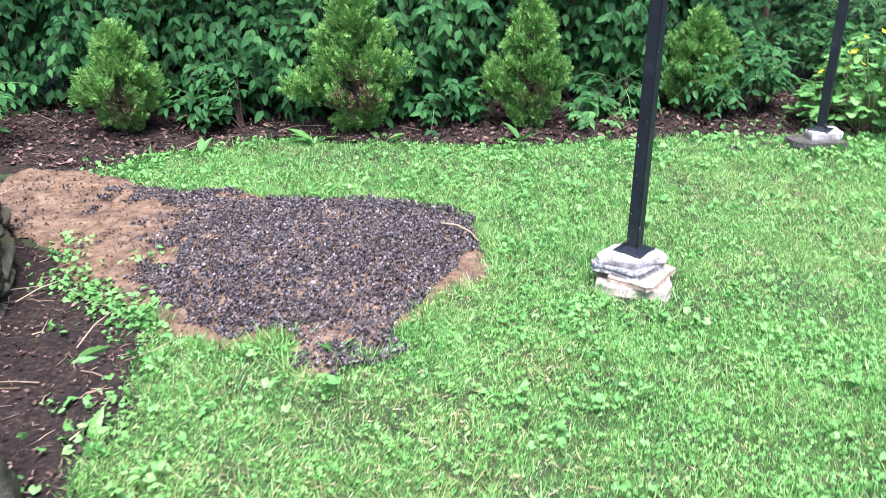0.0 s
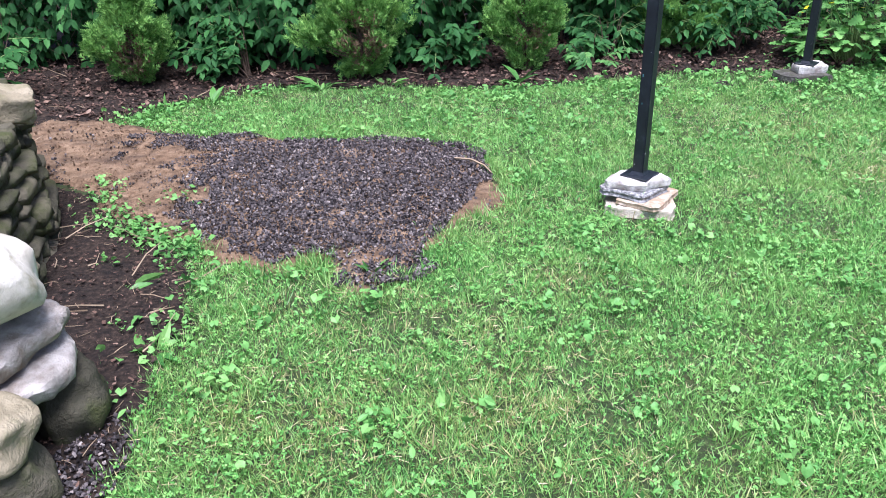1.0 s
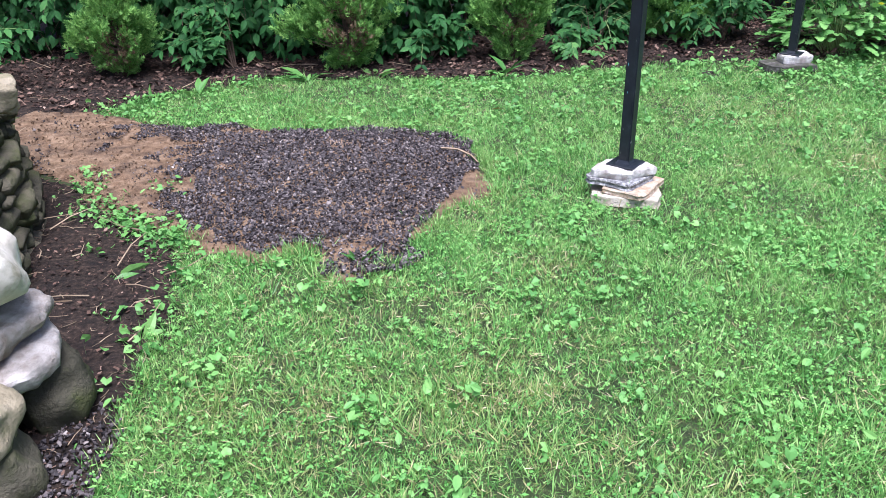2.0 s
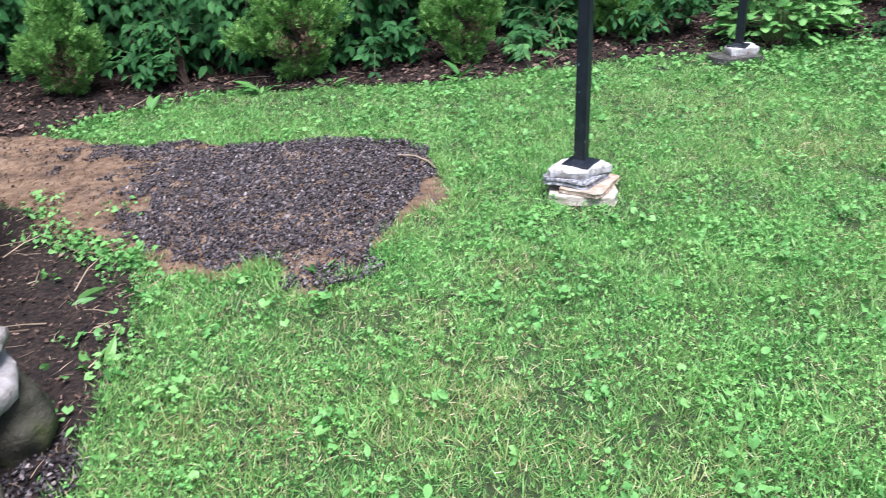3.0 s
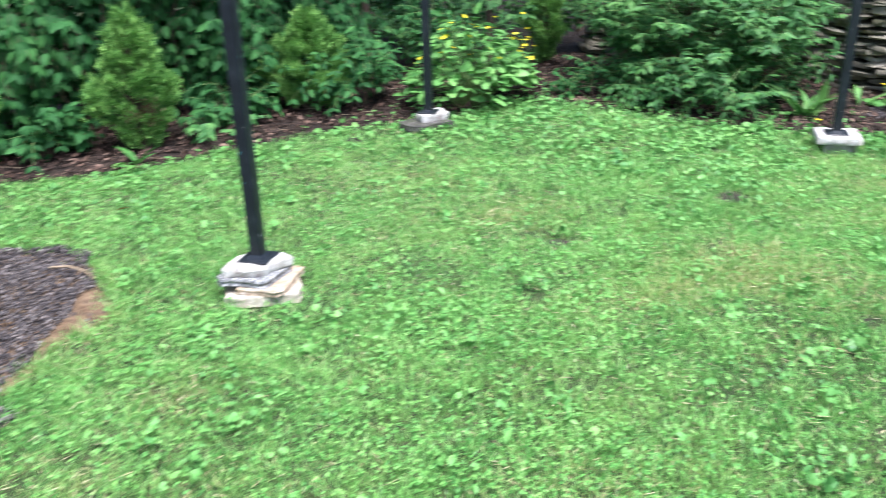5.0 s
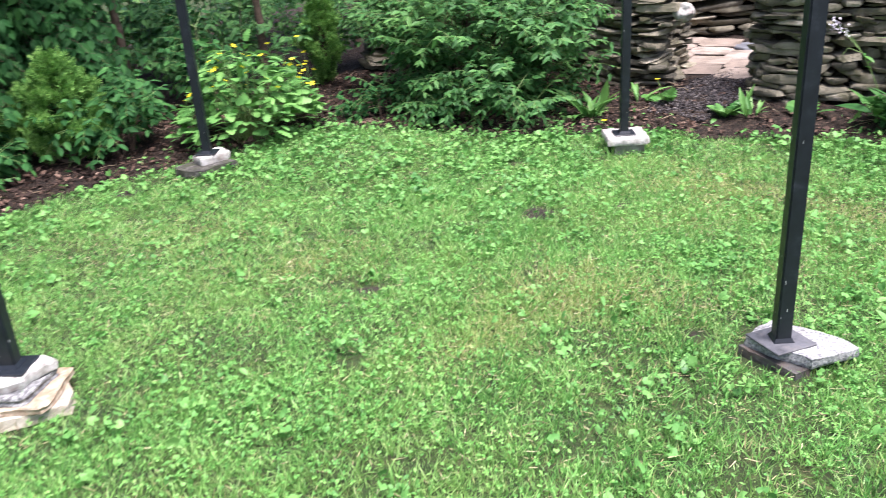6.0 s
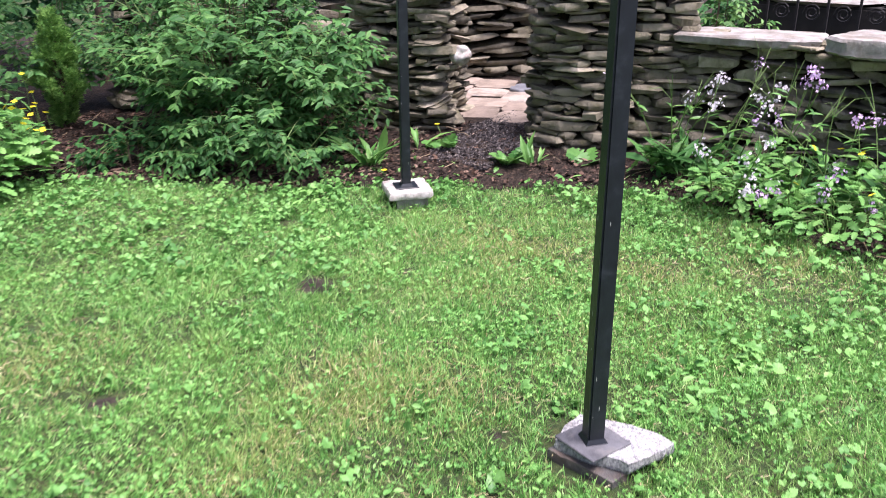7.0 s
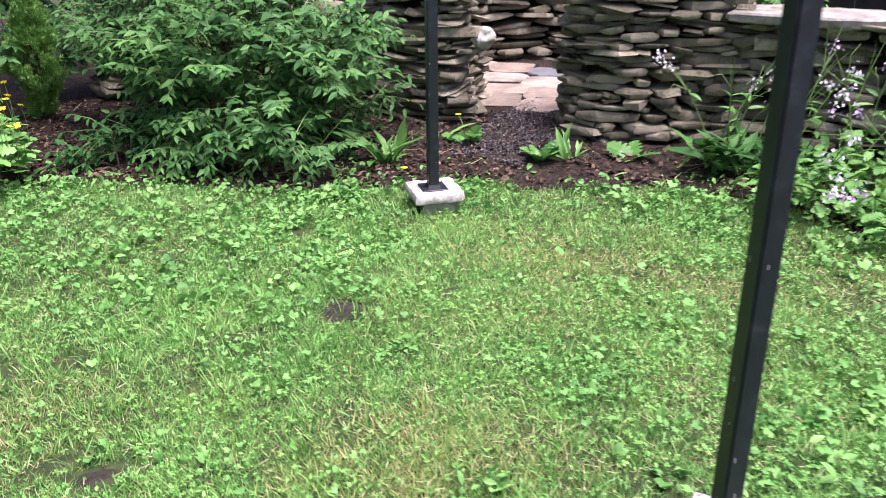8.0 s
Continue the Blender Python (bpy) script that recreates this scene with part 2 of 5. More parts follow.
M_PALEPETAL = material("pale_petal", [(0.0, (0.7, 0.62, 0.75)), (1.0, (0.85, 0.82, 0.87))], 20, 0.6, 0, 60, by="island", through_=0.25)
M_ORANGE = material("orange_leaf", [(0.0, (0.5, 0.12, 0.02)), (1.0, (0.65, 0.22, 0.06))], 30, 0.7, 0.2, 90)
M_TWIG = material("twig", [(0.0, (0.15, 0.1, 0.06)), (1.0, (0.42, 0.33, 0.22))], 30, 0.9, 0.4, 120, by="island")
M_EARTH = material("dark_soil", [(0.0, (0.016, 0.013, 0.011)), (0.5, (0.036, 0.029, 0.023)), (1.0, (0.07, 0.058, 0.044))], 30, 0.95, 1.0, 80, stain=(0.05, 0.05, 0.025), sscale=9, dist=0.018)
M_STRAW = material("straw", [(0.0, (0.22, 0.19, 0.09)), (0.6, (0.42, 0.37, 0.2)), (1.0, (0.64, 0.57, 0.4))], 30, 0.8, 0, 60, by="island")
M_DRYGRASS = material("dry_grass", [(0.0, (0.15, 0.26, 0.06)), (0.4, (0.35, 0.44, 0.14)), (0.75, (0.54, 0.56, 0.24)), (0.9, (0.58, 0.46, 0.28)), (1.0, (0.5, 0.33, 0.18))], 9.0, 0.5, 0, 60, by="island", share=0.8, through_=0.28, spec=0.3)
M_TANROCK = material("tan_rock", [(0.0, (0.14, 0.12, 0.075)), (0.5, (0.25, 0.215, 0.14)), (1.0, (0.38, 0.33, 0.23))], 7, 0.85, 1.0, 34, stain=(0.13, 0.135, 0.045), sscale=6, samount=0.7, dist=0.015)
M_MAT = material("creeping_leaf", [(0.0, (0.05, 0.175, 0.042)), (0.5, (0.14, 0.345, 0.085)), (1.0, (0.28, 0.52, 0.15))], 4, 0.48, 0.2, 90, by="island", share=0.42, through_=0.25, spec=0.3)
M_HEAP = material("heap_stone", [(0.0, (0.15, 0.138, 0.12)), (0.5, (0.32, 0.295, 0.265)), (1.0, (0.5, 0.47, 0.43))], 13, 0.85, 1.0, 40, stain=(0.14, 0.1, 0.065), sscale=9, samount=0.8, dist=0.014)
M_PLATE = material("weathered_plate", [(0.0, (0.045, 0.046, 0.052)), (1.0, (0.14, 0.142, 0.155))], 14, 0.6, 0.4, 120, stain=(0.2, 0.19, 0.18), sscale=18, dist=0.003)

# ---- plan ----
EDGE = [(-2.02, 4.66), (-1.72, 5.04), (-1.08, 5.36), (-0.3, 5.27), (0.45, 5.18), (1.18, 5.34), (1.8, 5.48), (2.35, 5.5), (3.3, 5.68), (3.6, 5.35),
        (3.85, 4.95), (4.0, 4.5), (4.18, 4.18), (4.48, 3.95), (4.8, 3.58), (4.85, 3.32), (5.05, 3.02), (5.2, 2.66), (5.22, 2.3), (5.15, 1.95),
        (5.0, 1.6), (4.95, 1.2), (4.95, 0.5)]
LAWN = [(-0.95, -2.5), (-1.0, 1.4), (-1.04, 2.2), (-1.12, 2.75), (-1.4, 3.0), (-1.6, 4.3)] + EDGE + [(5.2, -2.5)]
PATCH = [(-2.48, 4.62), (-2.12, 4.67), (-1.65, 4.4), (-1.52, 4.31), (-1.21, 4.32), (-0.77, 4.2), (-0.21, 4.15), (0.08, 4.02), (0.15, 3.85), (0.16, 3.46),
         (0.2, 3.25), (0.11, 3.09), (0.02, 3.12), (-0.09, 2.95), (-0.19, 2.74), (-0.17, 2.55), (-0.3, 2.5), (-0.42, 2.38), (-0.5, 2.45),
         (-0.55, 2.63), (-0.65, 2.66), (-0.77, 2.57), (-0.89, 2.63), (-1.04, 2.71), (-1.16, 2.84), (-1.35, 2.94), (-1.52, 3.1), (-1.71, 3.44), (-2.01, 3.6), (-2.4, 3.9)]
STONY = [(-1.8, 4.22), (-1.5, 4.28), (-1.21, 4.31), (-0.77, 4.19), (-0.21, 4.12), (0.06, 4.0), (0.12, 3.85), (0.12, 3.55), (0.07, 3.36), (0.0, 3.13), (-0.09, 2.95),
         (-0.17, 2.74), (-0.19, 2.55), (-0.3, 2.5), (-0.42, 2.39), (-0.47, 2.46), (-0.54, 2.71), (-0.77, 2.68), (-0.92, 2.72), (-1.02, 2.81), (-1.16, 2.94),
         (-1.25, 3.1), (-1.24, 3.34), (-1.32, 3.56), (-1.38, 3.85)]
P1, P2, P3, P4 = (0.785, 3.215), (2.44, 5.33), (4.38, 3.58), (2.805, 1.597)
# ---- ground ----
def ground():
    xs = np.concatenate([[-400, -120, -40, -15], np.arange(-6, 11.01, 0.1), [16, 40, 120, 400]])
    ys = np.concatenate([[-400, -120, -40, -15], np.arange(-5, 11.01, 0.1), [16, 40, 120, 400]])
    gx, gy = np.meshgrid(xs, ys, indexing="ij")
    v = np.stack([gx, gy, gz(gx, gy)], -1).reshape(-1, 3)
    n, m = len(xs), len(ys)
    i = (np.arange(n - 1)[:, None] * m + np.arange(m - 1)[None]).ravel()
    part("ground", (v, [np.stack([i, i + m, i + m + 1, i + 1], 1)]), M_SOIL, smooth=True)
    tagged(bpy.data.objects["ground"], "green turf under the lawn grass", "ground", kind="structure")


def sheet(name, poly, dz, mat, label, category, amp=0.0, res=0.03, seed=0):
    xs = np.arange(min(p[0] for p in poly) - 0.1, max(p[0] for p in poly) + 0.1, res)
    ys = np.arange(min(p[1] for p in poly) - 0.1, max(p[1] for p in poly) + 0.1, res)
    gx, gy = np.meshgrid(xs, ys, indexing="ij")
    soft_ = ragged(poly, gx, gy, 0.05, 0.15, seed).astype(float)
    for _ in range(7):
        q = np.pad(soft_, 1, mode="edge")
        soft_ = (q[:-2, 1:-1] + q[2:, 1:-1] + q[1:-1, :-2] + q[1:-1, 2:] + soft_) / 5
    z = gz(gx, gy) - 0.006 + (dz + 0.006) * step(0.45, 0.95, soft_) + amp * (0.5 + 0.5 * vnoise(gx, gy, 0.11, seed)) + 0.5 * amp * vnoise(gx, gy, 0.045, seed + 1)
    n, m = gx.shape
    i = (np.arange(n - 1)[:, None] * m + np.arange(m - 1)[None])
    keep = ragged(poly, gx[:-1, :-1] + res / 2, gy[:-1, :-1] + res / 2, 0.05, 0.15, seed)
    i = i[keep]
    f = np.stack([i, i + m, i + m + 1, i + 1], 1)
    used, f = np.unique(f, return_inverse=True)
    v = np.stack([gx, gy, z], -1).reshape(-1, 3)[used]
    return tagged(part(name, (v, [f.reshape(-1, 4)]), mat, smooth=True), label, category, kind="structure")


BED = [(-4.5, 4.9), (-2.8, 4.55)] + EDGE[:-1] + [(4.95, 0.0), (6.2, 0.0), (6.4, 3.0), (6.3, 4.2), (5.7, 5.6), (5.2, 13.0), (2.0, 13.5), (-4.5, 11.0)]
BARE = [(-2.6, 4.7), (-2.3, 3.6), (-1.9, 2.4), (-1.7, 0.6), (-1.0, 0.6), (-0.98, 1.4), (-1.02, 1.8), (-1.0, 2.2), (-1.1, 2.75), (-1.35, 3.0), (-1.7, 3.4), (-2.0, 3.6)]
YARD = [(5.75, 4.25), (5.65, 3.55), (6.3, 3.0), (6.5, 1.5), (6.2, 0.0), (19.0, -3.0), (19.0, 12.0), (5.0, 13.0), (6.3, 4.6)]
ground()
sheet("mulch_bed", BED, 0.006, M_MULCH, "dark brown bark mulch bed under the shrubs", "mulch bed", 0.02, 0.06, 1)
sheet("bare_soil", BARE, 0.008, M_MULCH, "dark damp bare soil beside the fieldstone wall", "soil", 0.012, 0.03, 2)
sheet("sand_patch", PATCH, 0.012, M_SAND, "bare tan sandy soil patch in the lawn", "sand", 0.014, 0.018, 3)
sheet("gravel_yard", YARD, 0.012, M_MULCH, "dark crushed gravel floor behind the stone wall", "gravel", 0.006, 0.1, 4)
HOLES = [(2.12, 3.2, 0.07), (2.12, 3.08, 0.08), (1.73, 2.62, 0.06), (1.77, 3.7, 0.04), (2.28, 3.8, 0.05), (2.41, 3.68, 0.06), (3.26, 3.17, 0.11), (3.62, 2.96, 0.05),
         (2.73, 1.87, 0.05), (2.91, 1.76, 0.05), (2.89, 3.33, 0.045), (3.73, 3.86, 0.05), (3.4, 3.6, 0.05), (1.9, 5.25, 0.09)]
# worn yellowish stretches of the lawn: x, y, radius, strength
WORN = [(2.72, 2.36, 0.36, 1.0), (2.33, 2.37, 0.2, 0.8), (4.15, 2.72, 0.45, 0.9), (4.25, 2.1, 0.35, 0.7), (3.75, 2.65, 0.28, 0.7), (4.76, 1.64, 0.4, 0.8), (2.16, 3.45, 0.22, 1.0),
        (3.6, 1.9, 0.25, 0.5), (0.05, 3.15, 0.2, 0.3), (0.0, 1.75, 0.4, 0.55), (-0.55, 1.7, 0.35, 0.5), (0.3, 1.45, 0.25, 0.5), (-0.7, 2.35, 0.2, 0.5), (0.55, 1.15, 0.22, 0.5), (0.33, 2.44, 0.14, 0.6), (1.25, 1.55, 0.22, 0.4), (1.9, 4.2, 0.4, 0.4), (-0.4, 2.2, 0.35, 0.3), (2.1, 2.35, 0.2, 0.7)]


def wear(x, y):
    """How worn and dry the lawn is, 0 to 1, with ragged borders."""
    w = np.zeros(len(x))
    for a, b, r, s in WORN:
        w = np.maximum(w, s * np.exp(-((x - a) ** 2 + (y - b) ** 2) / (r * r)))
    return np.clip(w * (1.1 + 0.9 * vnoise(x, y, 0.12, 71) + 0.5 * vnoise(x, y, 0.04, 72)) + 0.07 * step(0.2, 0.8, vnoise(x, y, 0.3, 73)), 0, 1)


for hx, hy, hr in HOLES:
    sheet("bare_spot", [(hx + hr * 1.1 * math.cos(q), hy + hr * 0.75 * math.sin(q)) for q in np.arange(10) * 0.628], 0.008, M_EARTH, "worn bare dark soil spot in the lawn", "soil", 0.004, 0.02, 5)

# ---- small shapes ----
def leaf(width=0.5, fold=0.12, droop=0.15, stations=((0.22, 0.75), (0.5, 1.0), (0.78, 0.6))):
    """A pointed leaf of length 1 along y, folded along its rib."""
    v = [(0, 0, 0)]
    for t, w in stations:
        z = -droop * t * t
        h = width / 2 * w
        v += [(-h, t, z + fold * w * width), (0, t, z), (h, t, z + fold * w * width)]
    v.append((0, 1, -droop))
    n, tip = len(stations), 1 + 3 * len(stations)
    tris, quads = [(0, 2, 1), (0, 3, 2)], []
    for k in range(n - 1):
        a, b = 1 + 3 * k, 4 + 3 * k
        quads += [(a, a + 1, b + 1, b), (a + 1, a + 2, b + 2, b + 1)]
    a = 1 + 3 * (n - 1)
    tris += [(a, a + 1, tip), (a + 1, a + 2, tip)]
    return np.array(v, float), [np.array(tris)] + ([np.array(quads)] if quads else [])


def lobed_leaf(lobes=5, width=0.75):
    """A leaf cut into rounded lobes, as a fan round its rib."""
    rim = []
    for s in (1, -1):
        side = []
        for k in range(lobes):
            t = (k + 0.5) / lobes
            w = width / 2 * (0.55 + 0.45 * math.sin(math.pi * min(1, t * 1.15)))
            side += [(s * w * 0.5, t - 0.42 / lobes), (s * w, t - 0.12 / lobes), (s * w * 0.92, t + 0.22 / lobes)]
        rim.append(side)
    pts = [(0, 0)] + rim[0] + [(0, 1.05)] + rim[1][::-1]
    v = [(0, 0.5, 0)] + [(x, y, 0.12 * abs(x) - 0.2 * y * y) for x, y in pts]
    n = len(pts)
    return np.array(v, float), [np.array([(0, 1 + (k + 1) % n, 1 + k) for k in range(n)])]


def blade():
    return np.array([(-0.5, 0, 0), (0.5, 0, 0), (0.4, 0.55, 0.06), (-0.4, 0.55, 0.06), (0, 1, 0.3)], float), [np.array([(0, 1, 2, 3)]), np.array([(3, 2, 4)])]


def sliver():
    return np.array([(-0.5, 0, 0), (0.5, 0, 0), (0.0, 1, 0.18)], float), [np.array([(0, 1, 2)])]


def round_leaf(n=10, cup=0.4):
    v = [(0, 0.42, 0)]
    for k, a in enumerate(np.arange(n) * 2 * math.pi / n):
        q = (0.25 if k == 0 else 1.0 if k % 2 else 0.86) * 0.5
        v.append((q * math.sin(a) * 1.1, 0.42 - q * math.cos(a), cup * abs(math.sin(a)) * 0.5 - 0.12 * (1 - math.cos(a))))
    return np.array(v, float), [np.array([(0, 1 + (k + 1) % n, 1 + k) for k in range(n)])]


def trefoil():
    """Three heart-shaped leaflets that lie nearly flat."""
    vs, fs = [], []
    for k in range(3):
        a = k * 2 * math.pi / 3
        ca, sa = math.cos(a), math.sin(a)
        base = len(vs)
        for x, y, z in ((0, 0.06, 0), (-0.42, 0.5, 0.1), (-0.22, 0.92, 0.06), (0, 0.8, 0), (0.22, 0.92, 0.06), (0.42, 0.5, 0.1)):
            vs.append((ca * x - sa * y, sa * x + ca * y, z))
        fs += [(base, base + 3, base + 1), (base + 1, base + 3, base + 2), (base, base + 5, base + 3), (base + 3, base + 5, base + 4)]
    return np.array(vs, float) * 0.55, [np.array(fs)]


def spray():
    """A flat fan of scaly twigs, of length 1."""
    vs, fs = [], []
    def lobe(x0, y0, a, ln, w):
        b = len(vs)
        c, s = math.sin(a), math.cos(a)
        vs.append((x0, y0, 0))
        vs.append((x0 + c * ln * 0.5 + s * w, y0 + s * ln * 0.5 - c * w, 0.1 * ln))
        vs.append((x0 + c * ln, y0 + s * ln, 0.0))
        vs.append((x0 + c * ln * 0.5 - s * w, y0 + s * ln * 0.5 + c * w, 0.1 * ln))
        fs.append((b, b + 1, b + 2, b + 3))
    lobe(0, 0, 0, 1.0, 0.085)
    for y, a, ln in ((0.1, 0.85, 0.55), (0.25, -0.75, 0.6), (0.45, 0.65, 0.45), (0.55, -0.6, 0.4)):
        lobe(0, y, a, ln, 0.085)
    return np.array(vs, float), [np.array(fs)]


def pebble(seed):
    r = np.random.default_rng(seed)
    v = np.array([(1, 0, 0), (-1, 0, 0), (0, 1, 0), (0, -1, 0), (0, 0, 1), (0, 0, -1), (0.6, 0.6, 0.5), (-0.6, -0.5, 0.6)], float) * 0.5
    v *= 1 + r.uniform(-0.25, 0.2, (8, 1))
    f = np.array([(6, 0, 2), (6, 2, 4), (6, 4, 0), (7, 1, 3), (7, 3, 4), (7, 4, 1), (0, 4, 3), (2, 1, 4), (2, 0, 5), (1, 2, 5)])
    return v, [f]


def scrap():
    """A flat curled chip of bark or dead leaf."""
    return np.array([(-0.5, 0, 0), (-0.42, 0.5, 0.16), (-0.2, 1, 0.02), (0.3, 0.9, 0.1), (0.5, 0.3, 0.0), (0.1, -0.1, 0.1), (0, 0.45, 0.05)], float), \
        [np.array([(6, 1, 0), (6, 2, 1), (6, 3, 2), (6, 4, 3), (6, 5, 4), (6, 0, 5)])]


def tube(points, radii, sides=5):
    """A tapered round stem through points."""
    p = np.asarray(points, float)
    d = unit(np.gradient(p, axis=0))
    fr = frames(d, [0.31, 0.2, 0.93])
    a = np.arange(sides) * 2 * math.pi / sides
    ring = np.stack([np.cos(a), 0 * a, np.sin(a)], 1)
    v = p[:, None] + np.einsum("nij,kj->nki", fr, ring) * np.asarray(radii, float)[:, None, None]
    n = len(p)
    k = np.arange(sides)
    f = np.concatenate([np.stack([i * sides + k, i * sides + (k + 1) % sides, (i + 1) * sides + (k + 1) % sides, (i + 1) * sides + k], 1) for i in range(n - 1)])
    return v.reshape(-1, 3), [f]


HANG, LEAF, SLIM, SMALL, BLADE = leaf(0.52, 0.1, 0.2, ((0.3, 0.92), (0.66, 0.78))), leaf(0.5), leaf(0.26, 0.1, 0.3), leaf(0.5, 0.12, 0.1, ((0.45, 1.0),)), blade()
ROUND, TREFOIL, SPRAY, SCRAP, LOBED, SLIVER = round_leaf(), trefoil(), spray(), scrap(), lobed_leaf(), sliver()
LANCE = leaf(0.4, 0.1, 0.14, ((0.34, 1.0), (0.7, 0.68)))


def rand_dir(n, zlo=-1.0, zhi=1.0):
    a, z = rng.uniform(0, 2 * math.pi, n), rng.uniform(zlo, zhi, n)
    r = np.sqrt(np.maximum(0, 1 - z * z))
    return np.stack([r * np.cos(a), r * np.sin(a), z], 1)


def field(poly, count, amp=0.06, seed=0):
    """Random places on the ground inside a ragged polygon."""
    a = np.array(poly)
    x, y = rng.uniform(a[:, 0].min(), a[:, 0].max(), count), rng.uniform(a[:, 1].min(), a[:, 1].max(), count)
    k = ragged(poly, x, y, amp, 0.13, seed)
    return x[k], y[k]


# ---- dry-laid stone walls ----
def slab_mesh(seed, worn=0.07):
    """A flat broken stone one metre in each direction, with cut-off corners."""
    r = np.random.default_rng(seed)
    cut = r.uniform(0.06, 0.3, (4, 2))
    pts = []
    for (sx, sy), (ca, cb) in zip(((1, 1), (-1, 1), (-1, -1), (1, -1)), cut):
        a, b = (sx * (0.5 - ca), sy * 0.5), (sx * 0.5, sy * (0.5 - cb))
        pts += [b, a] if sx * sy > 0 else [a, b]
    pts = [(x + r.uniform(-worn, worn), y + r.uniform(-worn, worn)) for x, y in pts]
    n = len(pts)
    tilt = r.uniform(-0.16, 0.16, 2)
    thin = r.uniform(0.25, 0.6, 2)
    v = []
    for z, s in ((-0.5, r.uniform(0.78, 0.95)), (r.uniform(-0.25, 0.2), 1.0), (0.5, r.uniform(0.8, 0.97))):
        for x, y in pts:
            end = 1 - thin[0 if x > 0 else 1] * abs(2 * x) ** 2.5
            dz = 0.12 * r.uniform(-1, 1) if abs(z) < 0.4 else tilt[0] * x * 2 + tilt[1] * y * 2 + 0.08 * r.uniform(-1, 1)
            v.append((x * (s + r.uniform(-0.06, 0.03)), y * (s + r.uniform(-0.08, 0.03)), z * end + dz))
    bm = bmesh.new()
    bv = [bm.verts.new(q) for q in v]
    for lv in range(2):
        for k in range(n):
            bm.faces.new((bv[lv * n + k], bv[lv * n + (k + 1) % n], bv[(lv + 1) * n + (k + 1) % n], bv[(lv + 1) * n + k]))
    bm.faces.new(bv[:n][::-1])
    bm.faces.new(bv[2 * n:])
    bmesh.ops.recalc_face_normals(bm, faces=bm.faces)
    me = bpy.data.meshes.new("stone")
    bm.to_mesh(me)
    bm.free()
    me.polygons.foreach_set("use_smooth", np.ones(len(me.polygons), bool))
    me.set_sharp_from_angle(angle=radians(26))
    return me


def broken_slab(seed, w, d, h, rough=0.0035, outline=None, soft_=False):
    """An angular slab: straight broken sides with nicks, and a slightly uneven top."""
    r = np.random.default_rng(seed)
    off = Vector(r.uniform(-50, 50, 3))
    corners = []
    for sx, sy in ((1, 1), (-1, 1), (-1, -1), (1, -1)):
        cx, cy = sx * 0.5 * (1 + r.uniform(-0.16, 0.06)), sy * 0.5 * (1 + r.uniform(-0.16, 0.06))
        if r.random() < 0.55:
            c = r.uniform(0.1, 0.3, 2)
            two = [(cx - sx * c[0], cy), (cx, cy - sy * c[1])]
            corners += two[::-1] if sx * sy > 0 else two
        else:
            corners.append((cx, cy))
    corners = outline or corners
    rim = []
    for (ax, ay), (bx, by) in zip(corners, corners[1:] + corners[:1]):
        n = max(2, int(math.hypot((bx - ax) * w, (by - ay) * d) / 0.022))
        rim += [(ax + (bx - ax) * k / n, ay + (by - ay) * k / n) for k in range(n)]
    m = len(rim)
    levels = [(-0.5, 0.975), (-0.36, 1.0), (-0.05, 0.985), (0.3, 1.0), (0.5, 0.98), (0.5, 0.7), (0.5, 0.35)]
    if soft_:
        levels = [(-0.5, 0.8), (-0.42, 0.9), (-0.2, 0.975), (0.05, 1.0), (0.28, 0.985), (0.42, 0.945), (0.5, 0.87), (0.54, 0.72), (0.55, 0.5), (0.55, 0.25)]
    under = r.uniform(-0.025, 0.02, len(levels)) * (0.3 if soft_ else 1)
    bm = bmesh.new()
    rings = []
    for (z, s), u in zip(levels, under):
        ring = []
        for x, y in rim:
            q = Vector((x * w * (s + u * (s > 0.9)), y * d * (s + u * (s > 0.9)), z * h))
            q += noise.noise_vector(q * 14 + off) * rough * 1.7 + noise.noise_vector(q * 55 + off) * rough
            ring.append(bm.verts.new(q))
        rings.append(ring)
    for a, b in zip(rings, rings[1:]):
        for k in range(m):
            bm.faces.new((a[k], a[(k + 1) % m], b[(k + 1) % m], b[k]))
    bm.faces.new(rings[-1])
    bm.faces.new(rings[0][::-1])
    bmesh.ops.recalc_face_normals(bm, faces=bm.faces)
    me = bpy.data.meshes.new("slab")
    bm.to_mesh(me)
    bm.free()
    me.polygons.foreach_set("use_smooth", np.ones(len(me.polygons), bool))
    me.set_sharp_from_angle(angle=radians(38))
    return me


def boulder_mesh(seed, flat=0.12, subdiv=2, power=0.8):
    r = np.random.default_rng(seed)
    off = Vector(r.uniform(-50, 50, 3))
    bm = bmesh.new()
    bmesh.ops.create_icosphere(bm, subdivisions=subdiv, radius=0.5)
    for q in bm.verts:
        d = q.co.normalized()
        c = Vector([math.copysign(abs(t) ** power, t) for t in d])
        q.co = c * 0.5 * (1 + flat * noise.noise(d * 1.6 + off) * 2 + 0.05 * noise.noise(d * 5 + off))
    me = bpy.data.meshes.new("stone")
    bm.to_mesh(me)
    bm.free()
    me.polygons.foreach_set("use_smooth", np.ones(len(me.polygons), bool))
    return me


SLABS = [slab_mesh(100 + k) for k in range(30)]
for me in SLABS:
    me.materials.append(M_STONE)
FIELDS = [boulder_mesh(300 + k, 0.065, 2, 0.34 + 0.02 * k) for k in range(14)]
for me in FIELDS:
    me.materials.append(M_FIELD)


